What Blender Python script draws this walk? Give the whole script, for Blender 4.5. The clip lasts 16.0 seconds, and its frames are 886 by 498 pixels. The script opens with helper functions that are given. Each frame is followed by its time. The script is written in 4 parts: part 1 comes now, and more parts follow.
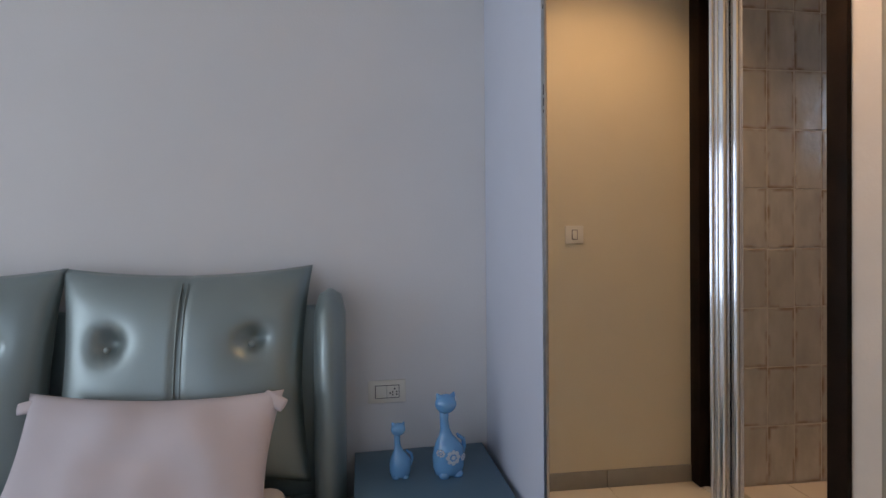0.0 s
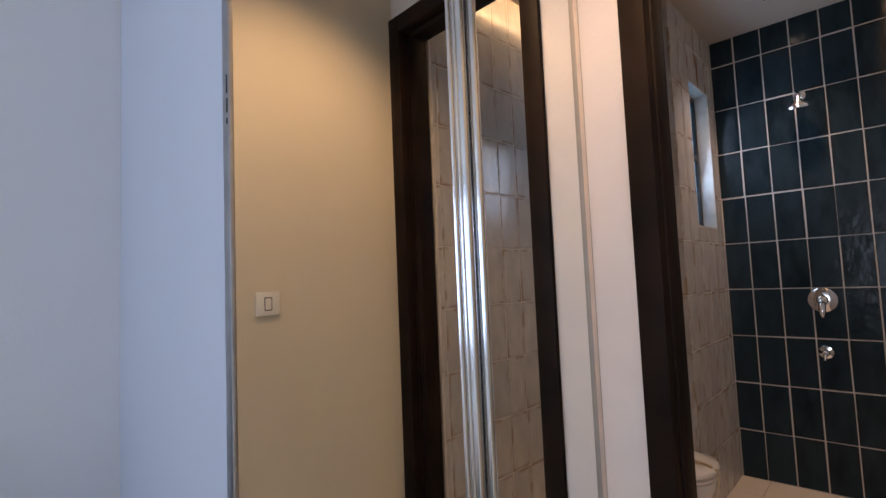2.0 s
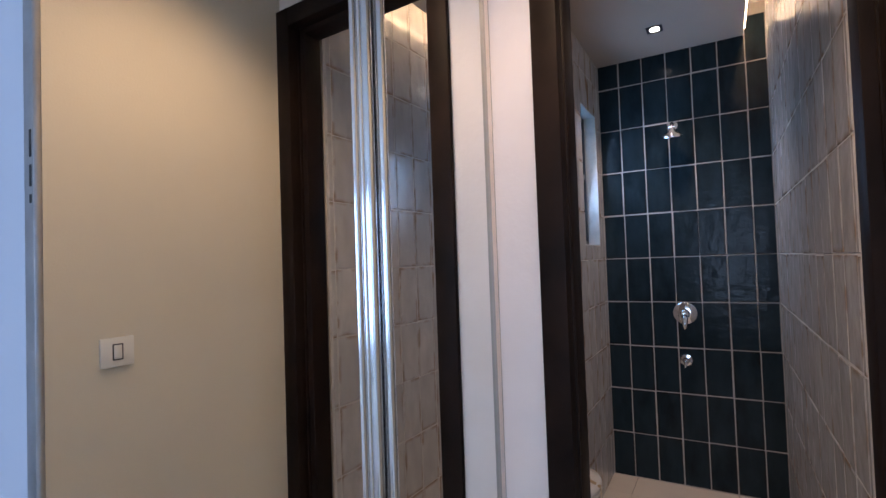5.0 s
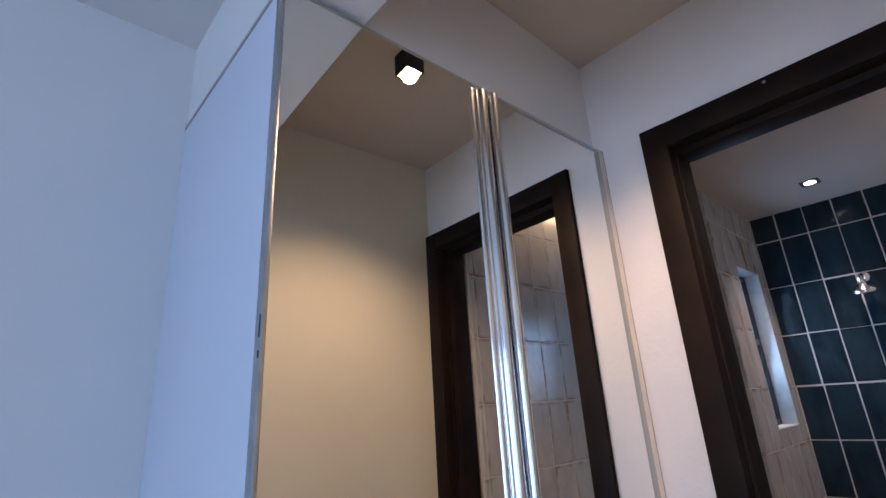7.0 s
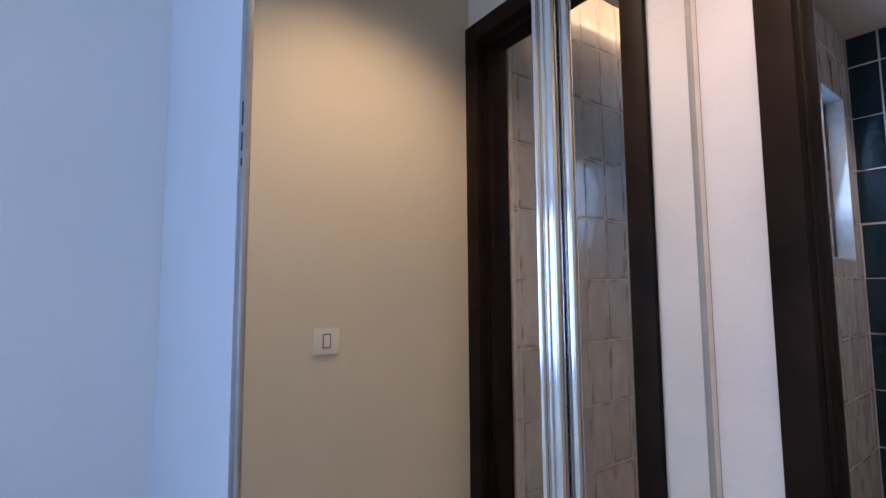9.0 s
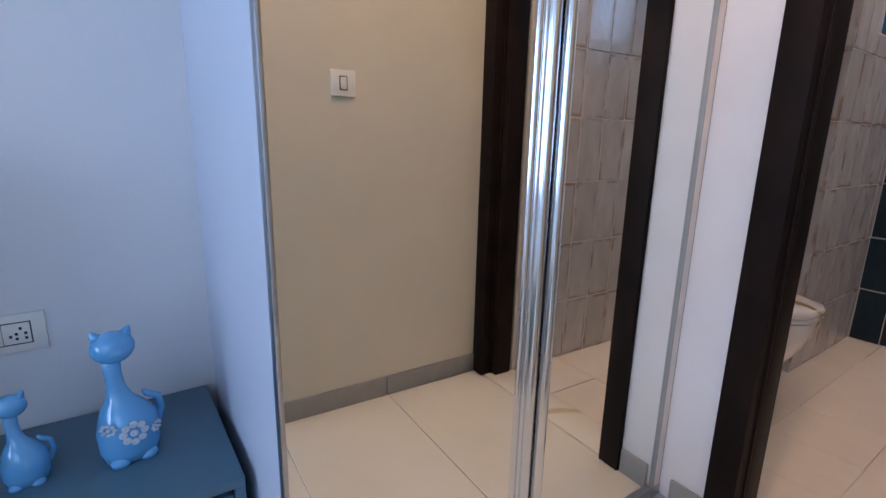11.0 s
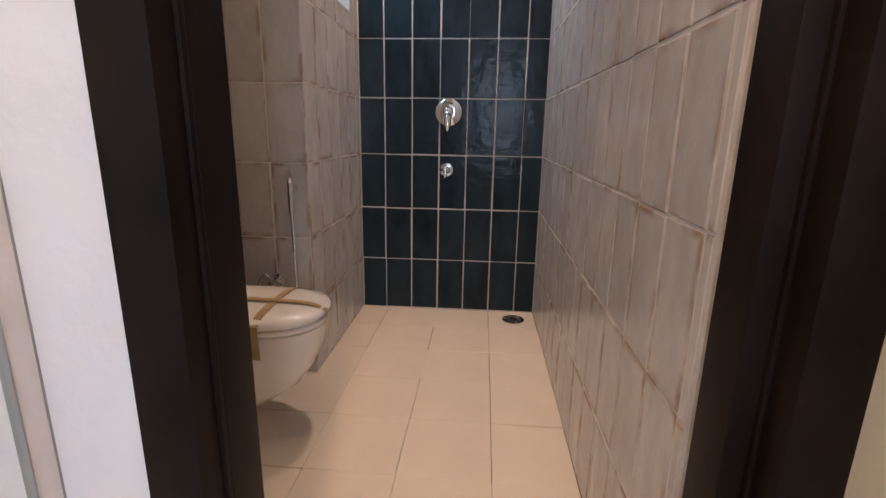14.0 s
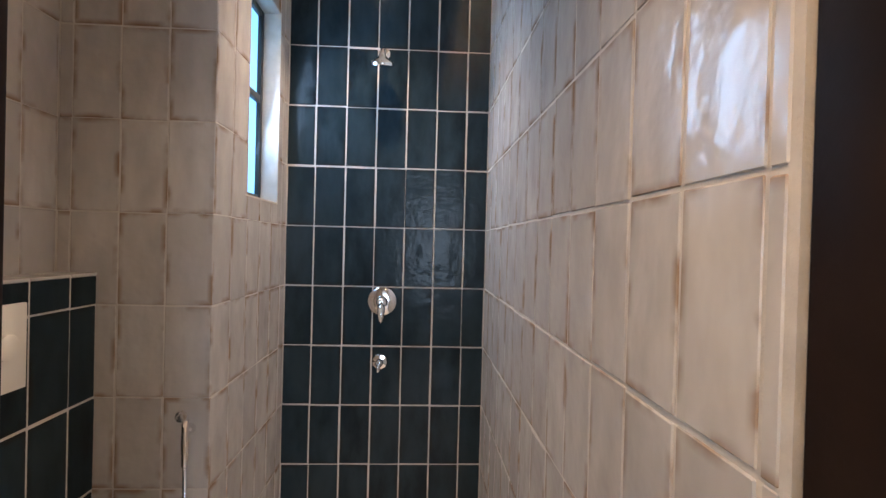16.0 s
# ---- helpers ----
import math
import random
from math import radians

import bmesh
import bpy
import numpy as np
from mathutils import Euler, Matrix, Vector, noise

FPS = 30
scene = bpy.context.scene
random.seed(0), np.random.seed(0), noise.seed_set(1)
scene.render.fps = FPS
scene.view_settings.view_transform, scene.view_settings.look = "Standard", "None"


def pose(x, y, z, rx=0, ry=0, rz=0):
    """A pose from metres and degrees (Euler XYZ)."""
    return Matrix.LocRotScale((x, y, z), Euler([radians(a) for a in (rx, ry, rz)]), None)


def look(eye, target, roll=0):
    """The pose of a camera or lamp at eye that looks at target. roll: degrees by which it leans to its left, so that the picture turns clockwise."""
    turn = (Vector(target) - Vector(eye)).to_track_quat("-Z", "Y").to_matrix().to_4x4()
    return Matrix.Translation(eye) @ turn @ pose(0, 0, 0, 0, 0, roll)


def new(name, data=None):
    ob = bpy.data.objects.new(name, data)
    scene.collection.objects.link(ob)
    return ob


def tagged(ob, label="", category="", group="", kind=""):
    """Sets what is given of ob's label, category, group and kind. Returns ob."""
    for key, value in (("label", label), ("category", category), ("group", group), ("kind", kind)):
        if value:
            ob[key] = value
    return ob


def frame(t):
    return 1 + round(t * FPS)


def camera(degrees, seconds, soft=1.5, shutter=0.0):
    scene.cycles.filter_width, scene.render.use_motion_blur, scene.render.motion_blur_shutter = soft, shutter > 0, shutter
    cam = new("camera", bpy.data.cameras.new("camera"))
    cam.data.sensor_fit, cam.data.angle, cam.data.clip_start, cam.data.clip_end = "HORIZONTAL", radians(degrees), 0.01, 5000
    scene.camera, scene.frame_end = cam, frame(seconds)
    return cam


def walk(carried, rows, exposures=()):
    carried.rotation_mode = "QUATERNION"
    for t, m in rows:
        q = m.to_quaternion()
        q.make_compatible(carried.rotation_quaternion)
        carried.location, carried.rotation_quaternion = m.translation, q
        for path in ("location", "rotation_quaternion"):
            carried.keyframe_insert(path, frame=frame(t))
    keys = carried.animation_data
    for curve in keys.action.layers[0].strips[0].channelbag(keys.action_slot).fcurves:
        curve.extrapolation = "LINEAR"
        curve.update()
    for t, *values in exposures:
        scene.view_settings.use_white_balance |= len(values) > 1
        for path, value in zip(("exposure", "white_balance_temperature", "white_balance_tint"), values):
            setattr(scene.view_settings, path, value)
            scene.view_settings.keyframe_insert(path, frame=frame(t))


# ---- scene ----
cam = camera(85.4, 16.0)
PATH = [
    (0, (0.545, -0.324, 1.245), (0.889, 1.647, 1.227), -0.5),
    (0.5, (0.631, -0.181, 1.307), (1.22, 1.73, 1.309), -1.4),
    (1, (0.652, 0.021, 1.309), (1.594, 1.783, 1.393), -2.3),
    (1.5, (0.68, 0.097, 1.331), (1.899, 1.679, 1.449), -2.6),
    (2, (0.745, 0.202, 1.351), (2.197, 1.572, 1.482), -2.4),
    (2.5, (0.822, 0.296, 1.326), (2.488, 1.393, 1.462), -2.7),
    (3, (0.858, 0.387, 1.312), (2.7, 1.163, 1.386), -2.7),
    (5.3, (0.821, 0.273, 1.628), (2.501, 1.355, 1.721), -1.6),
    (5.5, (0.806, 0.235, 1.698), (2.437, 1.379, 1.878), -1.8),
    (6, (0.771, 0.207, 1.778), (2.274, 1.465, 2.177), -2.4),
    (6.5, (0.763, 0.208, 1.805), (2.171, 1.527, 2.334), -3.0),
    (7, (0.767, 0.221, 1.81), (2.064, 1.606, 2.443), -3.5),
    (7.5, (0.799, 0.253, 1.771), (2.039, 1.691, 2.399), -3.2),
    (8, (0.85, 0.305, 1.667), (2.072, 1.801, 2.183), -2.0),
    (8.5, (0.88, 0.345, 1.56), (2.107, 1.882, 1.924), -1.4),
    (9, (0.901, 0.357, 1.459), (2.12, 1.933, 1.635), -0.4),
    (9.2, (0.926, 0.328, 1.403), (2.123, 1.923, 1.544), 0.2),
    (11.3, (0.868, 0.221, 1.08), (2.005, 1.775, 0.538), 1.3),
    (11.5, (0.872, 0.21, 1.069), (2.09, 1.681, 0.474), 1.2),
    (12, (1.007, 0.224, 1.068), (2.555, 1.352, 0.492), 1.6),
    (12.5, (1.154, 0.284, 1.121), (2.938, 0.998, 0.559), 1.8),
    (13, (1.270, 0.316, 1.092), (3.159, 0.757, 0.602), 1.4),
    (13.5, (1.470, 0.312, 1.057), (3.392, 0.589, 0.582), 0.9),
    (14, (1.681, 0.348, 1.047), (3.616, 0.501, 0.565), 1.0),
    (14.5, (1.832, 0.378, 1.096), (3.786, 0.397, 0.674), 1.4),
    (15, (1.894, 0.380, 1.203), (3.864, 0.327, 0.864), 1.6),
    (15.5, (1.904, 0.378, 1.303), (3.892, 0.298, 1.108), 1.9),
    (16, (1.937, 0.362, 1.435), (3.935, 0.264, 1.418), 1.5),
]
EXPOSURES = [
    (0.0, -0.35, 8000, 22), (1.0, -0.2, 7900, 24), (2.5, 0.0, 6950, 22), (3.2, 0.05, 6900, 22), (5.3, -0.05, 5800, 19), (7.0, -0.1, 5800, 19), (9.0, 0.0, 5750, 19),
    (11.3, 0.3, 6000, 20), (12.0, 0.1, 7000, 20), (12.5, 0.25, 7000, 20), (13.5, 0.6, 6900, 20), (14.5, 0.95, 6600, 20), (15.2, 1.08, 6600, 18), (16.0, 1.12, 6550, 14),
]
walk(cam, [(t, look(eye, target, roll)) for t, eye, target, roll in PATH], EXPOSURES)

# ---- world, lights ----
world = bpy.data.worlds.new("sky")
scene.world = world
world.use_nodes = True
wn = world.node_tree.nodes
sky = wn.new("ShaderNodeTexSky")
sky.sky_type, sky.sun_disc = "NISHITA", False
sky.sun_elevation, sky.sun_rotation = radians(40), radians(90)
wn["Background"].inputs["Strength"].default_value = 0.08
world.node_tree.links.new(sky.outputs[0], wn["Background"].inputs["Color"])


def lamp(name, kind, place, colour, energy, aim=None, **settings):
    data = bpy.data.lights.new(name, kind)
    data.color, data.energy = colour, energy
    for key, value in settings.items():
        setattr(data, key, value)
    ob = new(name, data)
    ob.matrix_world = look(place, aim) if aim else Matrix.Translation(place)
    return ob


DAY = (0.60, 0.79, 1.0)
WARM = (1.0, 0.66, 0.36)
# the bedroom's large window, the bathroom's small one, and the lamps
lamp("bedroom_daylight", "AREA", (-4.15, -0.8, 1.5), DAY, 74, (0, -0.8, 1.5), shape="RECTANGLE", size=2.6, size_y=2.0)
lamp("bedroom_daylight_south", "AREA", (-1.5, -2.82, 1.5), DAY, 11, (-1.5, 0, 1.4), shape="RECTANGLE", size=2.0, size_y=1.7)
lamp("bathroom_daylight", "AREA", (4.034, 1.106, 2.05), (0.42, 0.66, 1.0), 5.8, (3.884, 0, 1.8), shape="RECTANGLE", size=0.34, size_y=0.8)
lamp("passage_downlight", "SPOT", (1.64, 0.575, 2.917), WARM, 54, (1.68, 0.36, 0), spot_size=radians(118), spot_blend=0.7, shadow_soft_size=0.03)
lamp("bathroom_downlight", "SPOT", (3.984, 0.61, 2.885), (1.0, 0.76, 0.55), 46, (3.934, 0.61, 0), spot_size=radians(100), spot_blend=0.8, shadow_soft_size=0.03)
# added fill with no fitting of its own, brightens the bathroom near the door
lamp("bathroom_downlight_near", "SPOT", (2.784, 0.75, 2.885), (1.0, 0.74, 0.52), 15, (2.884, 0.70, 0), spot_size=radians(92), spot_blend=0.8, shadow_soft_size=0.03)


# ---- materials ----
def material(name, colour, rough=0.5, metal=0.0, vary=0.0, scale=8.0, bump=0.0, bump_scale=60.0, coat=0.0, tint=None):
    """A principled surface with blotches of a second tone at one scale and fine relief at another."""
    m = bpy.data.materials.new(name)
    m.use_nodes = True
    n, l = m.node_tree.nodes, m.node_tree.links
    b = n["Principled BSDF"]
    b.inputs["Roughness"].default_value, b.inputs["Metallic"].default_value = rough, metal
    b.inputs["Coat Weight"].default_value = coat
    b.inputs["Base Color"].default_value = (*colour, 1)
    co = n.new("ShaderNodeTexCoord")
    if vary:
        t = n.new("ShaderNodeTexNoise")
        t.inputs["Scale"].default_value, t.inputs["Detail"].default_value = scale, 6
        l.new(co.outputs["Object"], t.inputs["Vector"])
        r = n.new("ShaderNodeMapRange")
        r.inputs["From Min"].default_value, r.inputs["From Max"].default_value = 0.3, 0.7
        l.new(t.outputs["Fac"], r.inputs["Value"])
        mix = n.new("ShaderNodeMix")
        mix.data_type = "RGBA"
        other = tint or tuple(c * (1 - vary) for c in colour)
        mix.inputs["A"].default_value, mix.inputs["B"].default_value = (*colour, 1), (*other, 1)
        l.new(r.outputs[0], mix.inputs["Factor"])
        l.new(mix.outputs["Result"], b.inputs["Base Color"])
        rr = n.new("ShaderNodeMapRange")
        rr.inputs["To Min"].default_value, rr.inputs["To Max"].default_value = max(0.02, rough - 0.06), rough + 0.08
        l.new(t.outputs["Fac"], rr.inputs["Value"])
        l.new(rr.outputs[0], b.inputs["Roughness"])
    if bump:
        t2 = n.new("ShaderNodeTexNoise")
        t2.inputs["Scale"].default_value, t2.inputs["Detail"].default_value = bump_scale, 4
        l.new(co.outputs["Object"], t2.inputs["Vector"])
        bp = n.new("ShaderNodeBump")
        bp.inputs["Strength"].default_value, bp.inputs["Distance"].default_value = bump, 0.004
        l.new(t2.outputs["Fac"], bp.inputs["Height"])
        l.new(bp.outputs[0], b.inputs["Normal"])
    return m


def glazed(name, light, dark, edge, edge_amount, rough, half):
    """Hand-made glazed tile: cloudy body, stained edges that break up, uneven shiny glaze; each tile differs by its random number."""
    m = bpy.data.materials.new(name)
    m.use_nodes = True
    n, l = m.node_tree.nodes, m.node_tree.links
    b = n["Principled BSDF"]
    co, info = n.new("ShaderNodeTexCoord"), n.new("ShaderNodeObjectInfo")
    jump = n.new("ShaderNodeVectorMath")
    jump.operation = "MULTIPLY_ADD"
    jump.inputs[1].default_value = (1, 1, 1)
    rnd = n.new("ShaderNodeCombineXYZ")
    far = n.new("ShaderNodeMath")
    far.operation, far.inputs[1].default_value = "MULTIPLY", 37.0
    l.new(info.outputs["Random"], far.inputs[0])
    for k in range(3):
        l.new(far.outputs[0], rnd.inputs[k])
    l.new(co.outputs["Object"], jump.inputs[0])
    l.new(rnd.outputs[0], jump.inputs[2])

    def cloud(scale, detail, stretch=(1, 1, 1)):
        mp = n.new("ShaderNodeMapping")
        mp.inputs["Scale"].default_value = stretch
        l.new(jump.outputs[0], mp.inputs["Vector"])
        t = n.new("ShaderNodeTexNoise")
        t.inputs["Scale"].default_value, t.inputs["Detail"].default_value = scale, detail
        l.new(mp.outputs[0], t.inputs["Vector"])
        return t.outputs["Fac"]

    def ranged(value, a, z, lo=0.0, hi=1.0):
        r = n.new("ShaderNodeMapRange")
        for key, v in zip(("From Min", "From Max", "To Min", "To Max"), (a, z, lo, hi)):
            r.inputs[key].default_value = v
        l.new(value, r.inputs["Value"])
        return r.outputs[0]

    def calc(op, a, z):
        q = n.new("ShaderNodeMath")
        q.operation = op
        for k, v in enumerate((a, z)):
            if isinstance(v, (int, float)):
                q.inputs[k].default_value = v
            else:
                l.new(v, q.inputs[k])
        return q.outputs[0]

    def mixed(f, a, z):
        q = n.new("ShaderNodeMix")
        q.data_type = "RGBA"
        l.new(f, q.inputs["Factor"])
        for key, v in (("A", a), ("B", z)):
            if isinstance(v, tuple):
                q.inputs[key].default_value = (*v, 1)
            else:
                l.new(v, q.inputs[key])
        return q.outputs["Result"]

    body = mixed(ranged(cloud(13, 3, (1, 1, 0.4)), 0.28, 0.75), light, dark)
    body = mixed(calc("MULTIPLY", info.outputs["Random"], 0.55), body, dark)
    sep = n.new("ShaderNodeSeparateXYZ")
    l.new(co.outputs["Object"], sep.inputs[0])
    ex = calc("SUBTRACT", half[0], calc("ABSOLUTE", sep.outputs["X"], 0))
    ez = calc("SUBTRACT", half[1], calc("ABSOLUTE", sep.outputs["Z"], 0))
    near = ranged(calc("MINIMUM", ex, ez), 0.0, 0.020, 1.0, 0.0)
    patch = ranged(cloud(9, 3), 0.46, 0.62)
    stain = calc("MULTIPLY", calc("MULTIPLY", near, patch), edge_amount)
    l.new(mixed(stain, body, edge), b.inputs["Base Color"])
    b.inputs["Roughness"].default_value = rough
    l.new(ranged(cloud(14, 2), 0.3, 0.75, rough * 0.85, rough * 1.25), b.inputs["Roughness"])
    bp = n.new("ShaderNodeBump")
    bp.inputs["Strength"].default_value, bp.inputs["Distance"].default_value = 0.55, 0.006
    l.new(cloud(16, 2.5), bp.inputs["Height"])
    l.new(bp.outputs[0], b.inputs["Normal"])
    return m


def glow(name, colour, strength):
    m = bpy.data.materials.new(name)
    m.use_nodes = True
    b = m.node_tree.nodes["Principled BSDF"]
    b.inputs["Base Color"].default_value = (*colour, 1)
    b.inputs["Emission Color"].default_value, b.inputs["Emission Strength"].default_value = (*colour, 1), strength
    return m


M = dict(
    paint=material("cool_white_wall_paint", (0.74, 0.74, 0.75), 0.75, vary=0.04, scale=2.5, bump=0.12, bump_scale=140),
    cream=material("cream_wall_paint", (0.72, 0.66, 0.53), 0.7, vary=0.05, scale=2.5, bump=0.12, bump_scale=140),
    strip=material("patched_white_paint", (0.81, 0.77, 0.75), 0.7, vary=0.06, scale=6, bump=0.3, bump_scale=50),
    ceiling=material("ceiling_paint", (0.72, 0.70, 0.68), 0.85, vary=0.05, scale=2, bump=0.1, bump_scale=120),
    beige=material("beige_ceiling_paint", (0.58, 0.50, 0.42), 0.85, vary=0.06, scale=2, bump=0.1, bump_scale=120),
    panel=material("white_laminate", (0.66, 0.72, 0.84), 0.42, vary=0.03, scale=3, bump=0.05, bump_scale=90),
    mirror=material("mirror_glass", (0.90, 0.91, 0.88), 0.006, 1.0),
    chrome=material("chrome", (0.80, 0.84, 0.88), 0.12, 1.0, vary=0.1, scale=3),
    polished=material("polished_chrome", (0.82, 0.82, 0.83), 0.05, 1.0),
    track=material("brushed_aluminium", (0.52, 0.53, 0.55), 0.32, 1.0, vary=0.15, scale=30),
    wenge=material("dark_wenge_wood", (0.008, 0.0055, 0.0045), 0.5, vary=0.5, scale=5, bump=0.18, bump_scale=35, tint=(0.022, 0.013, 0.010)),
    rubber=material("dark_seal", (0.012, 0.011, 0.011), 0.6),
    grout=material("off_white_grout", (0.62, 0.585, 0.54), 0.85, vary=0.2, scale=18, bump=0.3, bump_scale=150),
    grout_blue=material("pale_grout", (0.50, 0.46, 0.42), 0.85, vary=0.15, scale=20, bump=0.3, bump_scale=150),
    white_tile=glazed("rustic_white_glaze", (0.62, 0.60, 0.575), (0.43, 0.41, 0.395), (0.25, 0.145, 0.07), 0.95, 0.18, (0.0755, 0.150)),
    blue_tile=glazed("rustic_dark_blue_glaze", (0.005, 0.0095, 0.013), (0.021, 0.036, 0.045), (0.018, 0.014, 0.010), 0.8, 0.15, (0.0745, 0.1500)),
    bath_floor=material("cream_matt_floor_tile", (0.74, 0.65, 0.55), 0.38, vary=0.10, scale=4, bump=0.06, bump_scale=70),
    floor_joint=material("floor_joint", (0.22, 0.17, 0.13), 0.9, vary=0.3, scale=25),
    marble=material("polished_cream_vitrified_tile", (0.82, 0.75, 0.63), 0.10, vary=0.06, scale=2.5, coat=0.2),
    skirting=material("grey_skirting_tile", (0.34, 0.33, 0.31), 0.35, vary=0.12, scale=12),
    leather=material("silvery_green_leatherette", (0.26, 0.33, 0.335), 0.34, 0.48, vary=0.06, scale=4, bump=0.12, bump_scale=260),
    linen=material("white_cotton_pillow", (0.62, 0.58, 0.62), 0.85, vary=0.05, scale=5, bump=0.25, bump_scale=420),
    sheet=material("white_sheet", (0.68, 0.66, 0.66), 0.85, vary=0.05, scale=5, bump=0.2, bump_scale=300),
    bluewood=material("blue_grey_lacquer", (0.085, 0.17, 0.235), 0.40, vary=0.06, scale=5, bump=0.04, bump_scale=80),
    ceramic=material("light_blue_ceramic", (0.13, 0.40, 0.72), 0.10, vary=0.08, scale=10, coat=0.6),
    relief=material("pale_flower_relief", (0.62, 0.68, 0.75), 0.4),
    plastic=material("white_switch_plastic", (0.80, 0.78, 0.72), 0.32),
    line=material("dark_gap", (0.03, 0.03, 0.032), 0.6),
    porcelain=material("white_porcelain", (0.80, 0.77, 0.73), 0.10, vary=0.03, scale=6, coat=0.5),
    tape=material("brown_packing_tape", (0.42, 0.30, 0.15), 0.30, vary=0.15, scale=20),
    black=material("black_metal", (0.018, 0.018, 0.02), 0.4, vary=0.3, scale=20),
    steel=material("stainless_steel", (0.45, 0.43, 0.40), 0.25, 1.0, vary=0.2, scale=30),
    leaf=material("green_leaf", (0.05, 0.12, 0.025), 0.5, vary=0.5, scale=40),
    pot=material("brown_pot", (0.12, 0.06, 0.03), 0.6, vary=0.3, scale=30),
    lit=glow("lamp_glow", (1.0, 0.86, 0.66), 22),
    led=glow("led_strip", (1.0, 0.70, 0.38), 26),
    gold=material("gilt_reflector", (0.75, 0.48, 0.18), 0.25, 1.0),
    skyblue=glow("sky_behind_frosted_pane", (0.16, 0.52, 0.92), 1.0),
    window_sky=glow("bright_sky_backdrop", (0.55, 0.75, 1.0), 0.8),
    filler=material("pinkish_white_filler", (0.84, 0.77, 0.73), 0.65, vary=0.12, scale=9, bump=0.35, bump_scale=60),
)
m = M["marble"]
M["wenge"].node_tree.nodes["Principled BSDF"].inputs["Specular IOR Level"].default_value = 0.09
M["blue_tile"].node_tree.nodes["Principled BSDF"].inputs["Specular IOR Level"].default_value = 0.13
# sparse golden veins: thin lines of a warped wave, kept only in patches
mn, ml = m.node_tree.nodes, m.node_tree.links
vc, turn, wave, patch = mn.new("ShaderNodeTexCoord"), mn.new("ShaderNodeMapping"), mn.new("ShaderNodeTexWave"), mn.new("ShaderNodeTexNoise")
turn.inputs["Rotation"].default_value = (0, radians(38), radians(38))
wave.inputs["Scale"].default_value, wave.inputs["Distortion"].default_value = 0.42, 7.0
wave.inputs["Detail"].default_value, wave.inputs["Detail Scale"].default_value = 4, 1.3
patch.inputs["Scale"].default_value, patch.inputs["Detail"].default_value = 2.3, 3
line_ramp, patch_ramp, both, vein = mn.new("ShaderNodeMapRange"), mn.new("ShaderNodeMapRange"), mn.new("ShaderNodeMath"), mn.new("ShaderNodeMix")
line_ramp.inputs["From Min"].default_value, line_ramp.inputs["From Max"].default_value = 0.984, 1.0
patch_ramp.inputs["From Min"].default_value, patch_ramp.inputs["From Max"].default_value = 0.44, 0.58
both.operation, vein.data_type = "MULTIPLY", "RGBA"
base_socket = mn["Principled BSDF"].inputs["Base Color"]
ml.new(base_socket.links[0].from_socket, vein.inputs["A"])
vein.inputs["B"].default_value = (0.60, 0.46, 0.27, 1)
ml.new(vc.outputs["Object"], turn.inputs["Vector"])
ml.new(turn.outputs[0], wave.inputs["Vector"])
ml.new(vc.outputs["Object"], patch.inputs["Vector"])
ml.new(wave.outputs["Fac"], line_ramp.inputs["Value"])
ml.new(patch.outputs["Fac"], patch_ramp.inputs["Value"])
ml.new(line_ramp.outputs[0], both.inputs[0])
ml.new(patch_ramp.outputs[0], both.inputs[1])
ml.new(both.outputs[0], vein.inputs["Factor"])
ml.new(vein.outputs["Result"], base_socket)


# ---- mesh helpers ----
def add_box(bm, lo, hi, bevel=0.0, seg=2):
    g = bmesh.ops.create_cube(bm, size=1.0)
    for v in g["verts"]:
        v.co = Vector([lo[k] + (v.co[k] + 0.5) * (hi[k] - lo[k]) for k in range(3)])
    if bevel:
        es = list({e for v in g["verts"] for e in v.link_edges})
        bmesh.ops.bevel(bm, geom=es, offset=bevel, segments=seg, affect="EDGES", profile=0.5)


def add_lathe(bm, profile, at=(0, 0, 0), seg=24, m=None):
    """Turns (radius, height) pairs round z."""
    rings = []
    for r, z in profile:
        rings.append([bm.verts.new((r * math.cos(a), r * math.sin(a), z)) for a in [2 * math.pi * k / seg for k in range(seg)]])
    for a, b in zip(rings, rings[1:]):
        for k in range(seg):
            bm.faces.new((a[k], a[(k + 1) % seg], b[(k + 1) % seg], b[k]))
    bm.faces.new(rings[0][::-1]), bm.faces.new(rings[-1])
    bmesh.ops.transform(bm, matrix=Matrix.Translation(at) @ (m or Matrix()), verts=[v for r in rings for v in r])


def add_tube(bm, points, radius, seg=10):
    """A round bar through the points; radius a number or one for each point."""
    rings, pts = [], [Vector(p) for p in points]
    for k, p in enumerate(pts):
        way = (pts[min(k + 1, len(pts) - 1)] - pts[max(k - 1, 0)]).normalized()
        side = way.orthogonal().normalized() if k == 0 else (side - way * side.dot(way)).normalized()
        up, r = way.cross(side), radius[k] if isinstance(radius, (list, tuple)) else radius
        rings.append([bm.verts.new(p + r * (math.cos(a) * side + math.sin(a) * up)) for a in [2 * math.pi * q / seg for q in range(seg)]])
    for a, b in zip(rings, rings[1:]):
        for q in range(seg):
            bm.faces.new((a[q], a[(q + 1) % seg], b[(q + 1) % seg], b[q]))
    bm.faces.new(rings[0][::-1]), bm.faces.new(rings[-1])


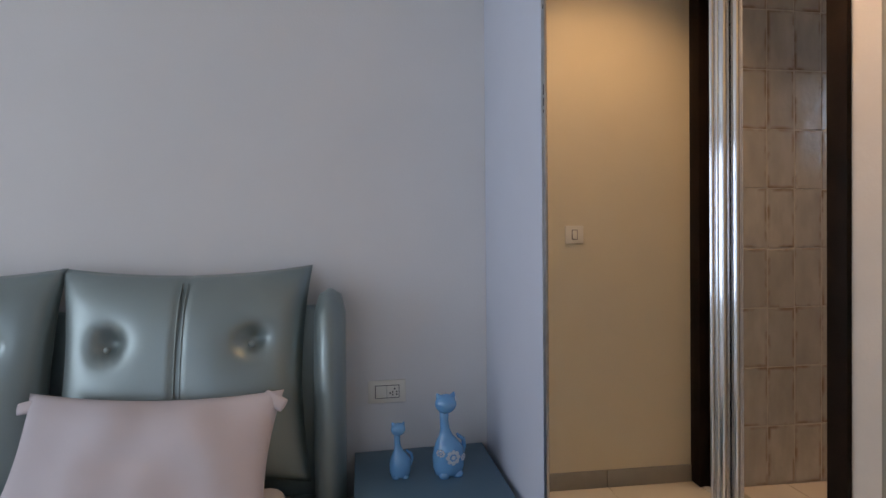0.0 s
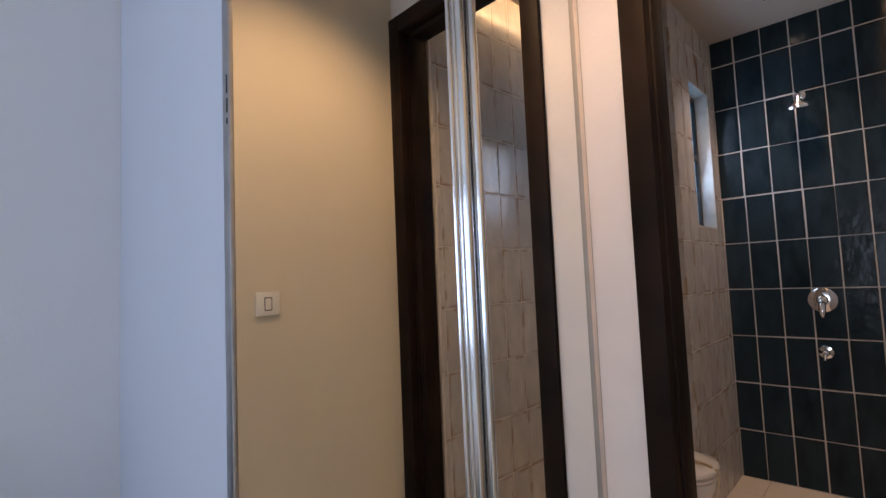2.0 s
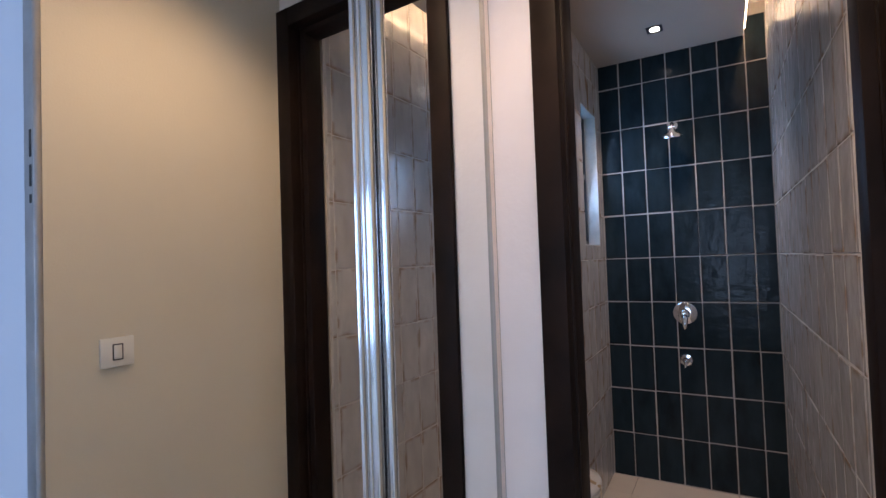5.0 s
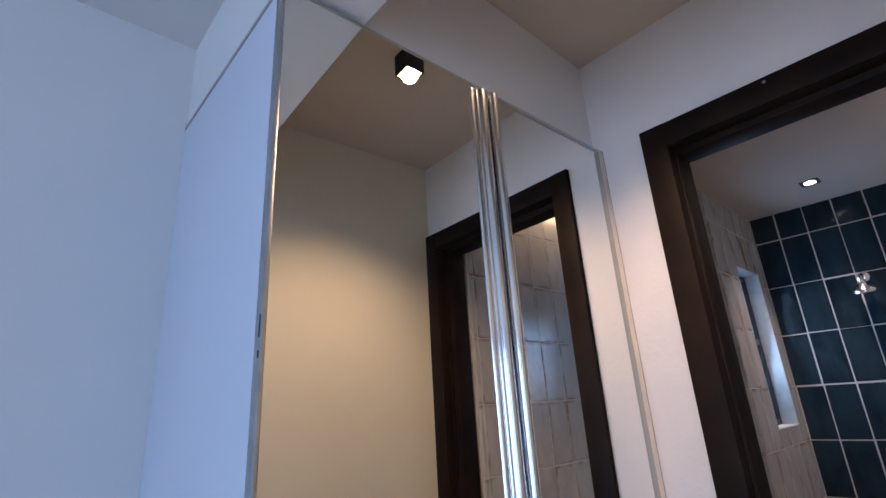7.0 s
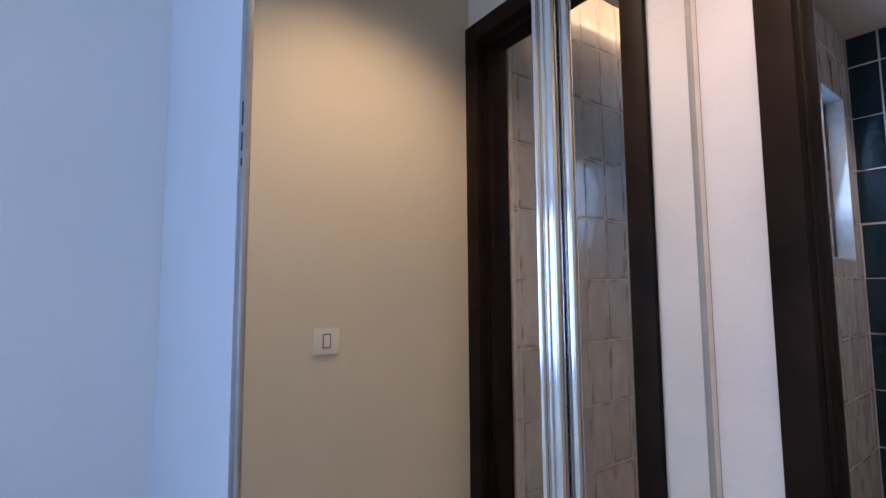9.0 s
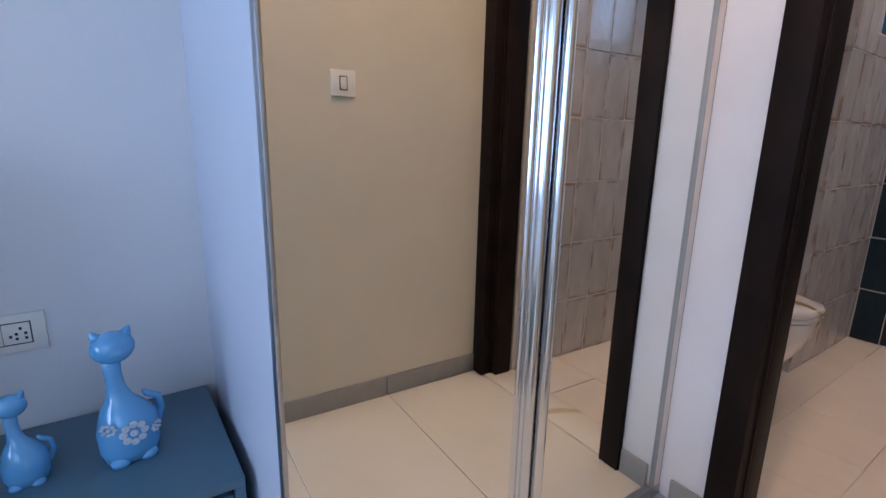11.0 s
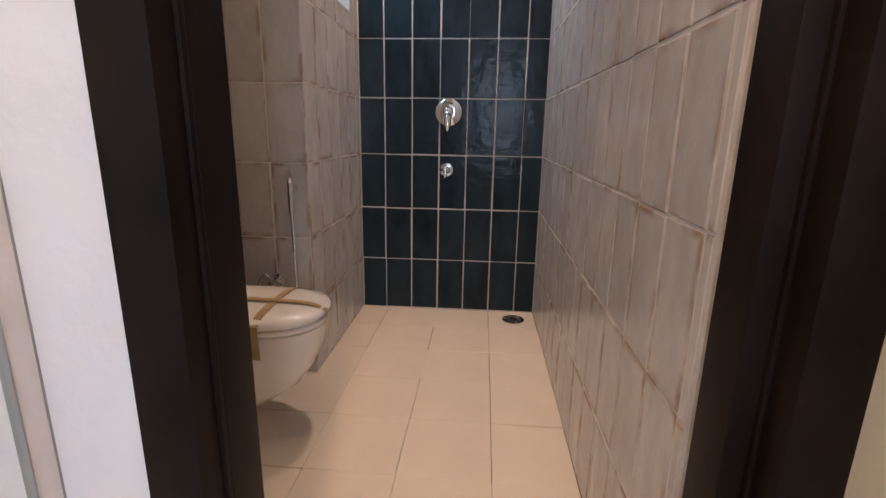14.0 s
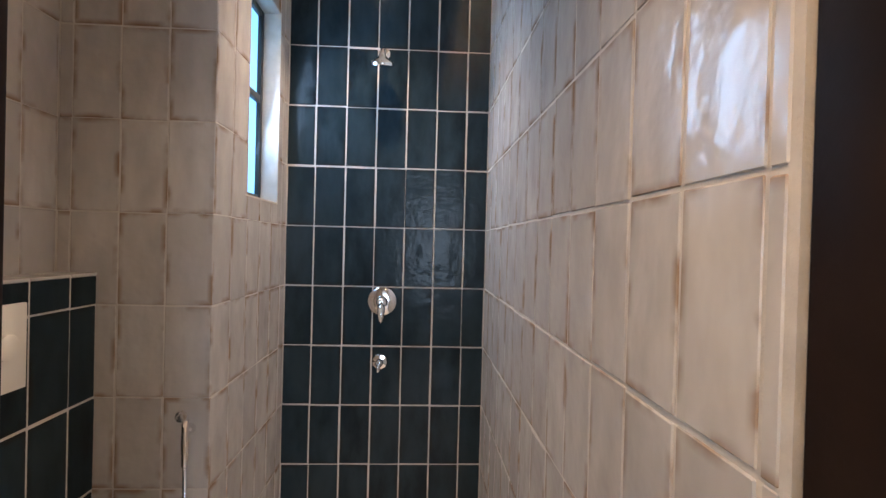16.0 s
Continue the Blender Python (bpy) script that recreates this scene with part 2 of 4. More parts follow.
def made(name, bm, mat, parent=None, smooth=False, angle=None):
    me = bpy.data.meshes.new(name)
    bmesh.ops.recalc_face_normals(bm, faces=bm.faces)
    bm.to_mesh(me)
    bm.free()
    me.materials.append(M[mat])
    if smooth:
        me.shade_smooth()
        if angle:
            me.set_sharp_from_angle(angle=radians(angle))
    ob = new(name, me)
    if parent:
        ob.parent = parent
    return ob


def box(name, lo, hi, mat, parent=None, bevel=0.0, seg=2):
    bm = bmesh.new()
    add_box(bm, lo, hi, bevel, seg)
    return made(name, bm, mat, parent, bevel > 0, 40)


def boxes(name, spans, mat, parent=None, bevel=0.0):
    bm = bmesh.new()
    for lo, hi in spans:
        add_box(bm, lo, hi, bevel)
    return made(name, bm, mat, parent, bevel > 0, 40)


def structure(ob, label):
    return tagged(ob, label, kind="structure")


def base(name, x, y, z, label, category, group=""):
    return tagged(new(name), label, category, group), Matrix.Translation((x, y, z))


# ---- plan ----
HEAD_Y = 1.595          # bedroom's headboard wall
ROOM_Z = 2.91
PASS_X, DOOR_X = 1.255, 2.21
PASS_Z = 2.635          # beam over the passage's mouth, and the wardrobe's top
REC_Z = 3.0             # ceiling of the passage behind the beam
SWITCH_Y = -0.085       # wall opposite the mirror
CORNER_Y, EDGE_Y = 0.917, 0.946  # mirror front at the bathroom wall and at its free end
PANEL_X = 1.058
FILL = 0.042            # filler strip between the mirror and the door wall
INNER = 0.034           # how far the bathroom is set in behind its door wall
BX0, BX1 = 2.332, 4.365  # bathroom
BY0, BY1 = 0.022, 1.54
WIN_Y, PIER_X = 1.04, 3.52
BATH_Z = 2.90
DOOR_L, DOOR_R, DOOR_TOP = 0.778, -0.085, 2.625  # outer edges of the door frame

# ---- bedroom shell ----
structure(box("floor_bedroom", (-4.3, -2.9, -0.12), (PASS_X, 1.75, 0.0), "marble"), "polished cream stone-look floor of the bedroom")
structure(box("wall_headboard", (-4.3, HEAD_Y, -0.1), (2.36, HEAD_Y + 0.15, 3.1), "paint"), "plain pale painted wall behind the bed")
structure(boxes("wall_south", [((-4.3, -3.05, -0.1), (-2.5, -2.9, 3.1)), ((-0.5, -3.05, -0.1), (1.255, -2.9, 3.1)), ((-2.5, -3.05, -0.1), (-0.5, -2.9, 0.65)), ((-2.5, -3.05, 2.35), (-0.5, -2.9, 3.1))], "paint"),
          "plain pale painted bedroom wall with a window")
structure(boxes("window_south", [((-2.5, -3.02, 0.65), (-0.5, -2.96, 0.71)), ((-2.5, -3.02, 2.29), (-0.5, -2.96, 2.35)), ((-2.5, -3.02, 0.71), (-2.44, -2.96, 2.29)),
                                 ((-0.56, -3.02, 0.71), (-0.5, -2.96, 2.29)), ((-1.53, -3.02, 0.71), (-1.47, -2.96, 2.29))], "black", bevel=0.004), "dark metal frame of the second bedroom window")
tagged(box("backdrop", (-5.5, -5.0, -1), (3, -4.95, 5), "window_sky"), "bright sky outside the second bedroom window", kind="structure")
structure(boxes("wall_window", [((-4.45, -3.05, -0.1), (-4.3, -2.3, 3.1)), ((-4.45, 0.3, -0.1), (-4.3, 1.745, 3.1)),
                                ((-4.45, -2.3, -0.1), (-4.3, 0.3, 0.5)), ((-4.45, -2.3, 2.5), (-4.3, 0.3, 3.1))], "paint"), "plain pale painted wall with a wide window")
structure(box("wall_east", (PASS_X, -3.05, -0.1), (PASS_X + 0.12, SWITCH_Y - 0.12, 3.1), "paint"), "plain pale painted bedroom wall beside the passage")
structure(box("ceiling_bedroom", (-4.45, -3.05, ROOM_Z), (PASS_X, 1.745, ROOM_Z + 0.15), "ceiling"), "white painted bedroom ceiling")
structure(boxes("window_bedroom", [((-4.42, -2.3, 0.5), (-4.36, 0.3, 0.56)), ((-4.42, -2.3, 2.44), (-4.36, 0.3, 2.5)),
                                   ((-4.42, -2.3, 0.56), (-4.36, -2.24, 2.44)), ((-4.42, 0.24, 0.56), (-4.36, 0.3, 2.44)), ((-4.42, -1.03, 0.56), (-4.36, -0.97, 2.44))], "black", bevel=0.004), "dark metal frame of the wide bedroom window")
tagged(box("backdrop", (-6.0, -6, -1), (-5.95, 5, 5), "window_sky"), "bright sky outside the bedroom window", kind="structure")

# ---- passage shell ----
structure(box("wall_switch", (PASS_X, SWITCH_Y - 0.12, -0.1), (DOOR_X + 0.19, SWITCH_Y, 3.1), "cream"), "cream painted wall of the narrow passage")
structure(boxes("wall_door", [((DOOR_X, DOOR_L - 0.03, -0.1), (BX0 - 0.015 + INNER, HEAD_Y, 3.1)), ((DOOR_X, SWITCH_Y + 0.001, DOOR_TOP - 0.03), (BX0 - 0.015 + INNER, DOOR_L - 0.03, 3.1))], "strip"),
          "white painted wall round the bathroom door, patchy at its corner")
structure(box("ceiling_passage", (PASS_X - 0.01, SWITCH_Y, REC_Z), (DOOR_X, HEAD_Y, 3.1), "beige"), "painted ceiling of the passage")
structure(box("wall_beam", (PANEL_X + 0.002, SWITCH_Y - 0.13, PASS_Z), (PASS_X - 0.008, EDGE_Y + 0.003, ROOM_Z + 0.14), "paint"), "painted beam over the mouth of the passage")
structure(box("wall_bulkhead", (PANEL_X + 0.002, EDGE_Y + 0.004, PASS_Z + 0.002), (DOOR_X - 0.001, HEAD_Y, REC_Z - 0.001), "paint"), "painted bulkhead above the wardrobe")

# ---- wardrobe ----
wardrobe = tagged(new("mirrored_wardrobe"), "built-in wardrobe with two sliding mirror doors and white side panel", "wardrobe")
slope = (CORNER_Y - EDGE_Y) / (DOOR_X - PANEL_X)
HX = 1.617              # meeting line of the two doors


def along(x):
    """The mirror front's y at x."""
    return EDGE_Y + slope * (x - PANEL_X)


box("side_panel", (PANEL_X, EDGE_Y + 0.006, 0.0), (PANEL_X + 0.02, HEAD_Y - 0.002, PASS_Z - 0.012), "panel", wardrobe, 0.0015)
bm = bmesh.new()
add_box(bm, (PANEL_X - 0.003, EDGE_Y - 0.003, 0.0), (PANEL_X + 0.006, EDGE_Y + 0.02, PASS_Z - 0.008), 0.002)
made("edge_profile", bm, "track", wardrobe, True, 40)
box("top_line", (PANEL_X - 0.002, EDGE_Y + 0.012, PASS_Z - 0.012), (PANEL_X + 0.012, HEAD_Y, PASS_Z - 0.002), "skirting", wardrobe)
for n_, (x0, x1, back) in enumerate(((PANEL_X + 0.005, HX, 0.0), (HX, DOOR_X - FILL, 0.004))):
    door = new("sliding_door")
    door.parent = wardrobe
    bm = bmesh.new()
    vs = [bm.verts.new(p) for p in ((x0, along(x0) + back, 0.05), (x1, along(x1) + back, 0.05), (x1, along(x1) + back, PASS_Z - 0.016), (x0, along(x0) + back, PASS_Z - 0.016))]
    vs2 = [bm.verts.new(v.co + Vector((0, 0.006, 0))) for v in vs]
    bm.faces.new(vs), bm.faces.new(vs2[::-1])
    for k in range(4):
        bm.faces.new((vs[k], vs2[k], vs2[(k + 1) % 4], vs[(k + 1) % 4]))
    made("mirror_pane", bm, "mirror", door)
# the overlapping ribbed handle profiles between the doors
bm = bmesh.new()
for k, (dx, dy, r) in enumerate(((-0.046, 0.004, 0.010), (-0.034, -0.004, 0.006), (-0.019, -0.008, 0.014), (-0.001, -0.004, 0.006), (0.017, -0.016, 0.013), (0.036, -0.004, 0.010), (0.048, 0.0, 0.005))):
    x = HX + dx
    add_tube(bm, [(x, along(x) + dy, 0.05), (x, along(x) + dy, PASS_Z - 0.03)], r, 14)
made("handle_profile", bm, "chrome", wardrobe, True, 40)
bm = bmesh.new()
x = DOOR_X - FILL
add_box(bm, (x, along(x) - 0.004, 0.018), (x + 0.0035, along(x) + 0.012, PASS_Z - 0.02), 0.001)
made("corner_profile", bm, "skirting", wardrobe, True, 40)
bm = bmesh.new()
add_box(bm, (x + 0.0035, along(x) - 0.001, 0.018), (DOOR_X - 0.003, along(x) + 0.016, PASS_Z - 0.004), 0.002)
made("filler_strip", bm, "filler", wardrobe, True, 40)
box("filler_joint", (DOOR_X - 0.003, along(x) - 0.001, 0.018), (DOOR_X - 0.0005, along(x) + 0.012, PASS_Z - 0.004), "skirting", wardrobe)
bm = bmesh.new()
bm2 = bmesh.new()
add_box(bm2, (PANEL_X, CORNER_Y - 0.003, PASS_Z - 0.016), (DOOR_X - 0.002, CORNER_Y + 0.03, PASS_Z - 0.010), 0.002)
bmesh.ops.rotate(bm2, verts=bm2.verts, cent=(DOOR_X, CORNER_Y, 0), matrix=Matrix.Rotation(math.atan(slope), 3, "Z"))
made("top_track", bm2, "track", wardrobe, True, 40)
for z0, z1, y0 in ((0.0, 0.018, -0.034), (0.016, 0.05, -0.004)):
    add_box(bm, (PANEL_X, CORNER_Y + y0, z0), (DOOR_X - 0.002, CORNER_Y + 0.03, z1), 0.002)
bmesh.ops.rotate(bm, verts=bm.verts, cent=(DOOR_X, CORNER_Y, 0), matrix=Matrix.Rotation(math.atan(slope), 3, "Z"))
made("bottom_track", bm, "track", wardrobe, True, 40)
# chipped marks on the panel's front edge
for z, h in ((1.675, 0.030), (1.640, 0.024), (1.615, 0.010), (1.948, 0.035), (1.905, 0.012)):
    box("chip", (PANEL_X - 0.0038, EDGE_Y - 0.0005, z - h / 2), (PANEL_X + 0.001, EDGE_Y + 0.005, z + h / 2), "line", wardrobe, 0.001)

# ---- bathroom door frame ----
frame_door = structure(new("door_bathroom"), "dark wenge wooden door frame of the bathroom, no leaf in view")
FX0, FX1 = DOOR_X - 0.018, BX0 + 0.006
for y0, s in ((DOOR_L, -1), (DOOR_R - 0.004, 1)):
    bm = bmesh.new()
    lo, hi = sorted((y0, y0 + s * 0.078))
    add_box(bm, (FX0, lo, 0.0), (DOOR_X + 0.05, hi, DOOR_TOP), 0.003)
    lo, hi = sorted((y0 + s * 0.02, y0 + s * (0.085 if s < 0 else 0.113)))
    add_box(bm, (DOOR_X + 0.040, lo, 0.0), (FX1, hi, DOOR_TOP - 0.078), 0.003)
    lo, hi = sorted((y0 + s * 0.02, y0 + s * 0.0835))
    add_box(bm, (DOOR_X + 0.030, lo, 0.0), (DOOR_X + 0.041, hi, DOOR_TOP - 0.078), 0.001)
    made("jamb", bm, "wenge", frame_door, True, 40)
bm = bmesh.new()
add_box(bm, (FX0 + 0.0005, DOOR_R + 0.06, DOOR_TOP - 0.078), (DOOR_X + 0.05, DOOR_L - 0.06, DOOR_TOP - 0.0005), 0.003)
add_box(bm, (DOOR_X + 0.040, DOOR_R + 0.06, DOOR_TOP - 0.0985), (FX1, DOOR_L - 0.06, DOOR_TOP - 0.02), 0.003)
made("head", bm, "wenge", frame_door, True, 40)
bm = bmesh.new()
add_lathe(bm, [(0.002, -0.001), (0.005, 0.0), (0.005, 0.002), (0.002, 0.003)], (FX0 - 0.001, 0.42, DOOR_TOP - 0.018), 10, Matrix.Rotation(-math.pi / 2, 4, "Y"))
made("screw", bm, "steel", frame_door, True)

# ---- bathroom shell ----
structure(box("wall_bath_back", (BX1 + 0.0022, -0.1, -0.1), (BX1 + 0.16, 1.75, 3.2), "grout_blue"), "dark blue glazed tile wall of the shower")
structure(box("wall_bath_side", (BX0 - 0.012, BY0 - 0.16, -0.1), (BX1 + 0.16, BY0 - 0.0022, 3.2), "grout"), "long bathroom wall of rustic white glazed tiles")
structure(boxes("wall_bath_pier", [((PIER_X + 0.002, WIN_Y + 0.002, -0.1), (3.80, 1.70, 3.2)), ((4.205, WIN_Y + 0.002, -0.1), (BX1 + 0.002, 1.70, 3.2)),
                                   ((3.80, WIN_Y + 0.002, -0.1), (4.205, 1.70, 1.612)), ((3.80, WIN_Y + 0.002, 2.50), (4.205, 1.70, 3.2))], "grout"), "rustic white tiled pier with the narrow window")
structure(box("wall_bath_left", (BX0 - 0.012, BY1 + 0.002, -0.1), (PIER_X + 0.0015, BY1 + 0.12, 3.2), "grout"), "rustic white tiled wall behind the toilet")
structure(box("wall_bath_front", (BX0 - 0.014, DOOR_L - 0.02, -0.1), (BX0 - 0.002, BY1 + 0.012, 3.2), "grout"), "tiled inner face of the door wall")
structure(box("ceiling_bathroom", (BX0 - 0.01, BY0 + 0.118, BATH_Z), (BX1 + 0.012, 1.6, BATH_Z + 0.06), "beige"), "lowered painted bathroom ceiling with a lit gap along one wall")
structure(box("ceiling_cove", (BX0 - 0.01, BY0 - 0.05, 3.09), (BX1 + 0.05, 1.7, 3.2), "ceiling"), "upper ceiling above the lit gap")
tagged(box("led_strip", (BX0 + 0.02, BY0 + 0.108, BATH_Z + 0.035), (BX1 - 0.02, BY0 + 0.116, BATH_Z + 0.050), "led"), "warm LED strip hidden in the ceiling gap", "lamp")
# window in the pier
win = structure(new("window_bathroom"), "narrow dark-framed bathroom window with blue frosted panes")
WY = WIN_Y + 0.075
boxes("frame", [((3.80, WY, 1.614), (3.835, WY + 0.035, 2.498)), ((4.170, WY, 1.614), (4.204, WY + 0.035, 2.498)), ((3.835, WY, 1.614), (4.170, WY + 0.035, 1.645)),
                ((3.835, WY, 2.468), (4.170, WY + 0.035, 2.498)), ((3.835, WY, 2.07), (4.170, WY + 0.035, 2.105))], "black", win, 0.003)
for z0, z1 in ((1.645, 2.07), (2.105, 2.468)):
    box("pane", (3.835, WY + 0.018, z0), (4.170, WY + 0.024, z1), "skyblue", win)
boxes("reveal", [((3.792, WIN_Y - 0.002, 1.606), (4.213, WY + 0.03, 1.613)), ((4.2045, WIN_Y - 0.002, 1.6135), (4.213, WY + 0.03, 2.507))], "grout", win, 0.001)
# half-height cistern wall
structure(box("wall_cistern", (BX0 + 0.001, 1.4102, -0.1), (PIER_X - 0.002, BY1 + 0.0015, 1.3138), "grout"), "half-height cistern wall with dark blue tiles and ledge")

# ---- bedroom things ----
def soft_block(name, w, h, d, mat, parent, place, tilt=0.0, corners=0.0, buttons=(), seam=False, n=26, wrinkle=0.0, roll=0.0, sag=0.0):
    """A stuffed cushion standing in the xz plane: puffed, drawn in at buttons, with pointed corners."""
    bm = bmesh.new()
    grid = {}
    for s in (1, -1):
        for i in range(n + 1):
            for j in range(n + 1):
                u, v = 2 * i / n - 1, 2 * j / n - 1
                puff = max(0.0, (1 - abs(u) ** 2.6) * (1 - abs(v) ** 2.6)) ** 0.5
                y = -s * d / 2 * puff
                sx = 1 - corners * (1 - abs(v) ** 2) * abs(u) ** 1.5
                sz = 1 - corners * (1 - abs(u) ** 2) * abs(v) ** 1.5
                x, z = u * w / 2 * sx, v * h / 2 * sz
                if s == 1:
                    for bx, bz in buttons:
                        r2 = ((x - bx) ** 2 + (z - bz) ** 2)
                        y += d * 0.26 * math.exp(-r2 / 0.0016) + d * 0.07 * math.exp(-r2 / 0.012)
                    if seam:
                        y += d * 0.07 * math.exp(-(x / 0.012) ** 2)
                if wrinkle:
                    y += wrinkle * puff * noise.noise((x * 6, z * 6 + s * 5, 3.1)) * s
                z -= sag * max(0.0, v) * (1 - u * u)
                key = (i, j, s if 0 < i < n and 0 < j < n else 0)
                if key not in grid:
                    grid[key] = bm.verts.new((x, y, z))
    at = lambda i, j, s: grid[(i, j, s if 0 < i < n and 0 < j < n else 0)]
    for s in (1, -1):
        for i in range(n):
            for j in range(n):
                f = (at(i, j, s), at(i + 1, j, s), at(i + 1, j + 1, s), at(i, j + 1, s))
                bm.faces.new(f if s == 1 else f[::-1])
    bmesh.ops.transform(bm, matrix=Matrix.Translation(place) @ Matrix.Rotation(radians(tilt), 4, "X") @ Matrix.Rotation(radians(roll), 4, "Y"), verts=bm.verts)
    return made(name, bm, mat, parent, True)


bed = tagged(new("bed"), "upholstered bed in silvery green leatherette with buttoned headboard cushions", "bed")
box("headboard", (-1.33, 1.53, 0.12), (0.44, 1.588, 1.02), "leather", bed, 0.02, 3)
box("base", (-1.30, -0.45, 0.06), (0.40, 1.54, 0.32), "leather", bed, 0.03, 3)
box("mattress", (-1.26, -0.42, 0.32), (0.30, 1.36, 0.45), "sheet", bed, 0.05, 4)
for x in (-0.040, -0.850):
    soft_block("headboard_cushion", 0.83, 0.76, 0.24, "leather", bed, (x, 1.455, 0.80), -9, 0.085, ((-0.222, 0.118), (0.222, 0.118)), True, 40)
    for bx in (-0.222, 0.222):
        bm = bmesh.new()
        add_lathe(bm, [(0.002, -0.004), (0.011, -0.002), (0.011, 0.003), (0.006, 0.008), (0.001, 0.009)], (x + bx, 1.392, 0.912), 14, Matrix.Rotation(math.pi / 2, 4, "X"))
        made("button", bm, "leather", bed, True)
    for sx in (-0.009, 0.009):
        bm = bmesh.new()
        pts = []
        for k in range(15):
            v = -0.9 + 1.8 * k / 14
            pts.append((x + sx, 1.455 - math.sin(radians(9)) * -1 * v * 0.36 - 0.112 * (1 - abs(v) ** 3.2) ** 0.42, 0.80 + v * 0.355))
        add_tube(bm, pts, 0.0035, 6)
        made("piping", bm, "leather", bed, True)
for x in (0.437, -1.330):
    bm = bmesh.new()
    pts = [(x, 1.46, 0.10), (x, 1.455, 0.45), (x, 1.46, 0.80), (x, 1.475, 1.00), (x, 1.485, 1.065), (x, 1.492, 1.085)]
    add_tube(bm, pts, [0.054, 0.056, 0.057, 0.056, 0.040, 0.008], 18)
    for v in bm.verts:
        v.co.y = 1.47 + (v.co.y - 1.47) * 2.1
    made("side_bolster", bm, "leather", bed, True)
pillow = soft_block("pillow", 0.74, 0.47, 0.20, "linen", None, (-0.080, 1.19, 0.59), -30, 0.075, n=40, wrinkle=0.045, roll=2.5, sag=0.012)
tagged(pillow, "white cotton pillow propped against the headboard on the bed", "pillow")
soft_block("corner_flap", 0.075, 0.042, 0.026, "linen", pillow, (0.272, 1.275, 0.752), -35, -0.1, n=12, roll=30)
soft_block("corner_flap", 0.050, 0.036, 0.022, "linen", pillow, (-0.425, 1.280, 0.775), -35, -0.1, n=12, roll=-12)

stand = tagged(new("nightstand"), "blue-grey lacquered nightstand with two doors beside the bed", "nightstand")
NX0, NX1, NY0, NZ = 0.520, 1.035, 1.150, 0.43
box("top", (NX0, NY0, NZ - 0.022), (NX1, HEAD_Y - 0.003, NZ), "bluewood", stand, 0.003)
boxes("body", [((NX0, NY0 + 0.002, 0.03), (NX0 + 0.02, HEAD_Y - 0.004, NZ - 0.0225)), ((NX1 - 0.02, NY0 + 0.002, 0.03), (NX1, HEAD_Y - 0.004, NZ - 0.0225)),
               ((NX0 + 0.02, NY0 + 0.03, 0.03), (NX1 - 0.02, HEAD_Y - 0.004, NZ - 0.03))], "bluewood", stand, 0.002)
mid = (NX0 + NX1) / 2
for x0, x1 in ((NX0 + 0.024, mid - 0.004), (mid + 0.004, NX1 - 0.024)):
    d = new("cabinet_door")
    d.parent = stand
    box("front", (x0, NY0 + 0.004, 0.045), (x1, NY0 + 0.026, NZ - 0.036), "bluewood", d, 0.002)
box("shadow_gap", (NX0 + 0.02, NY0 + 0.0285, 0.04), (NX1 - 0.02, NY0 + 0.0295, NZ - 0.024), "line", stand)
box("plinth", (NX0 + 0.03, NY0 + 0.05, -0.004), (NX1 - 0.03, HEAD_Y - 0.02, 0.03), "black", stand)


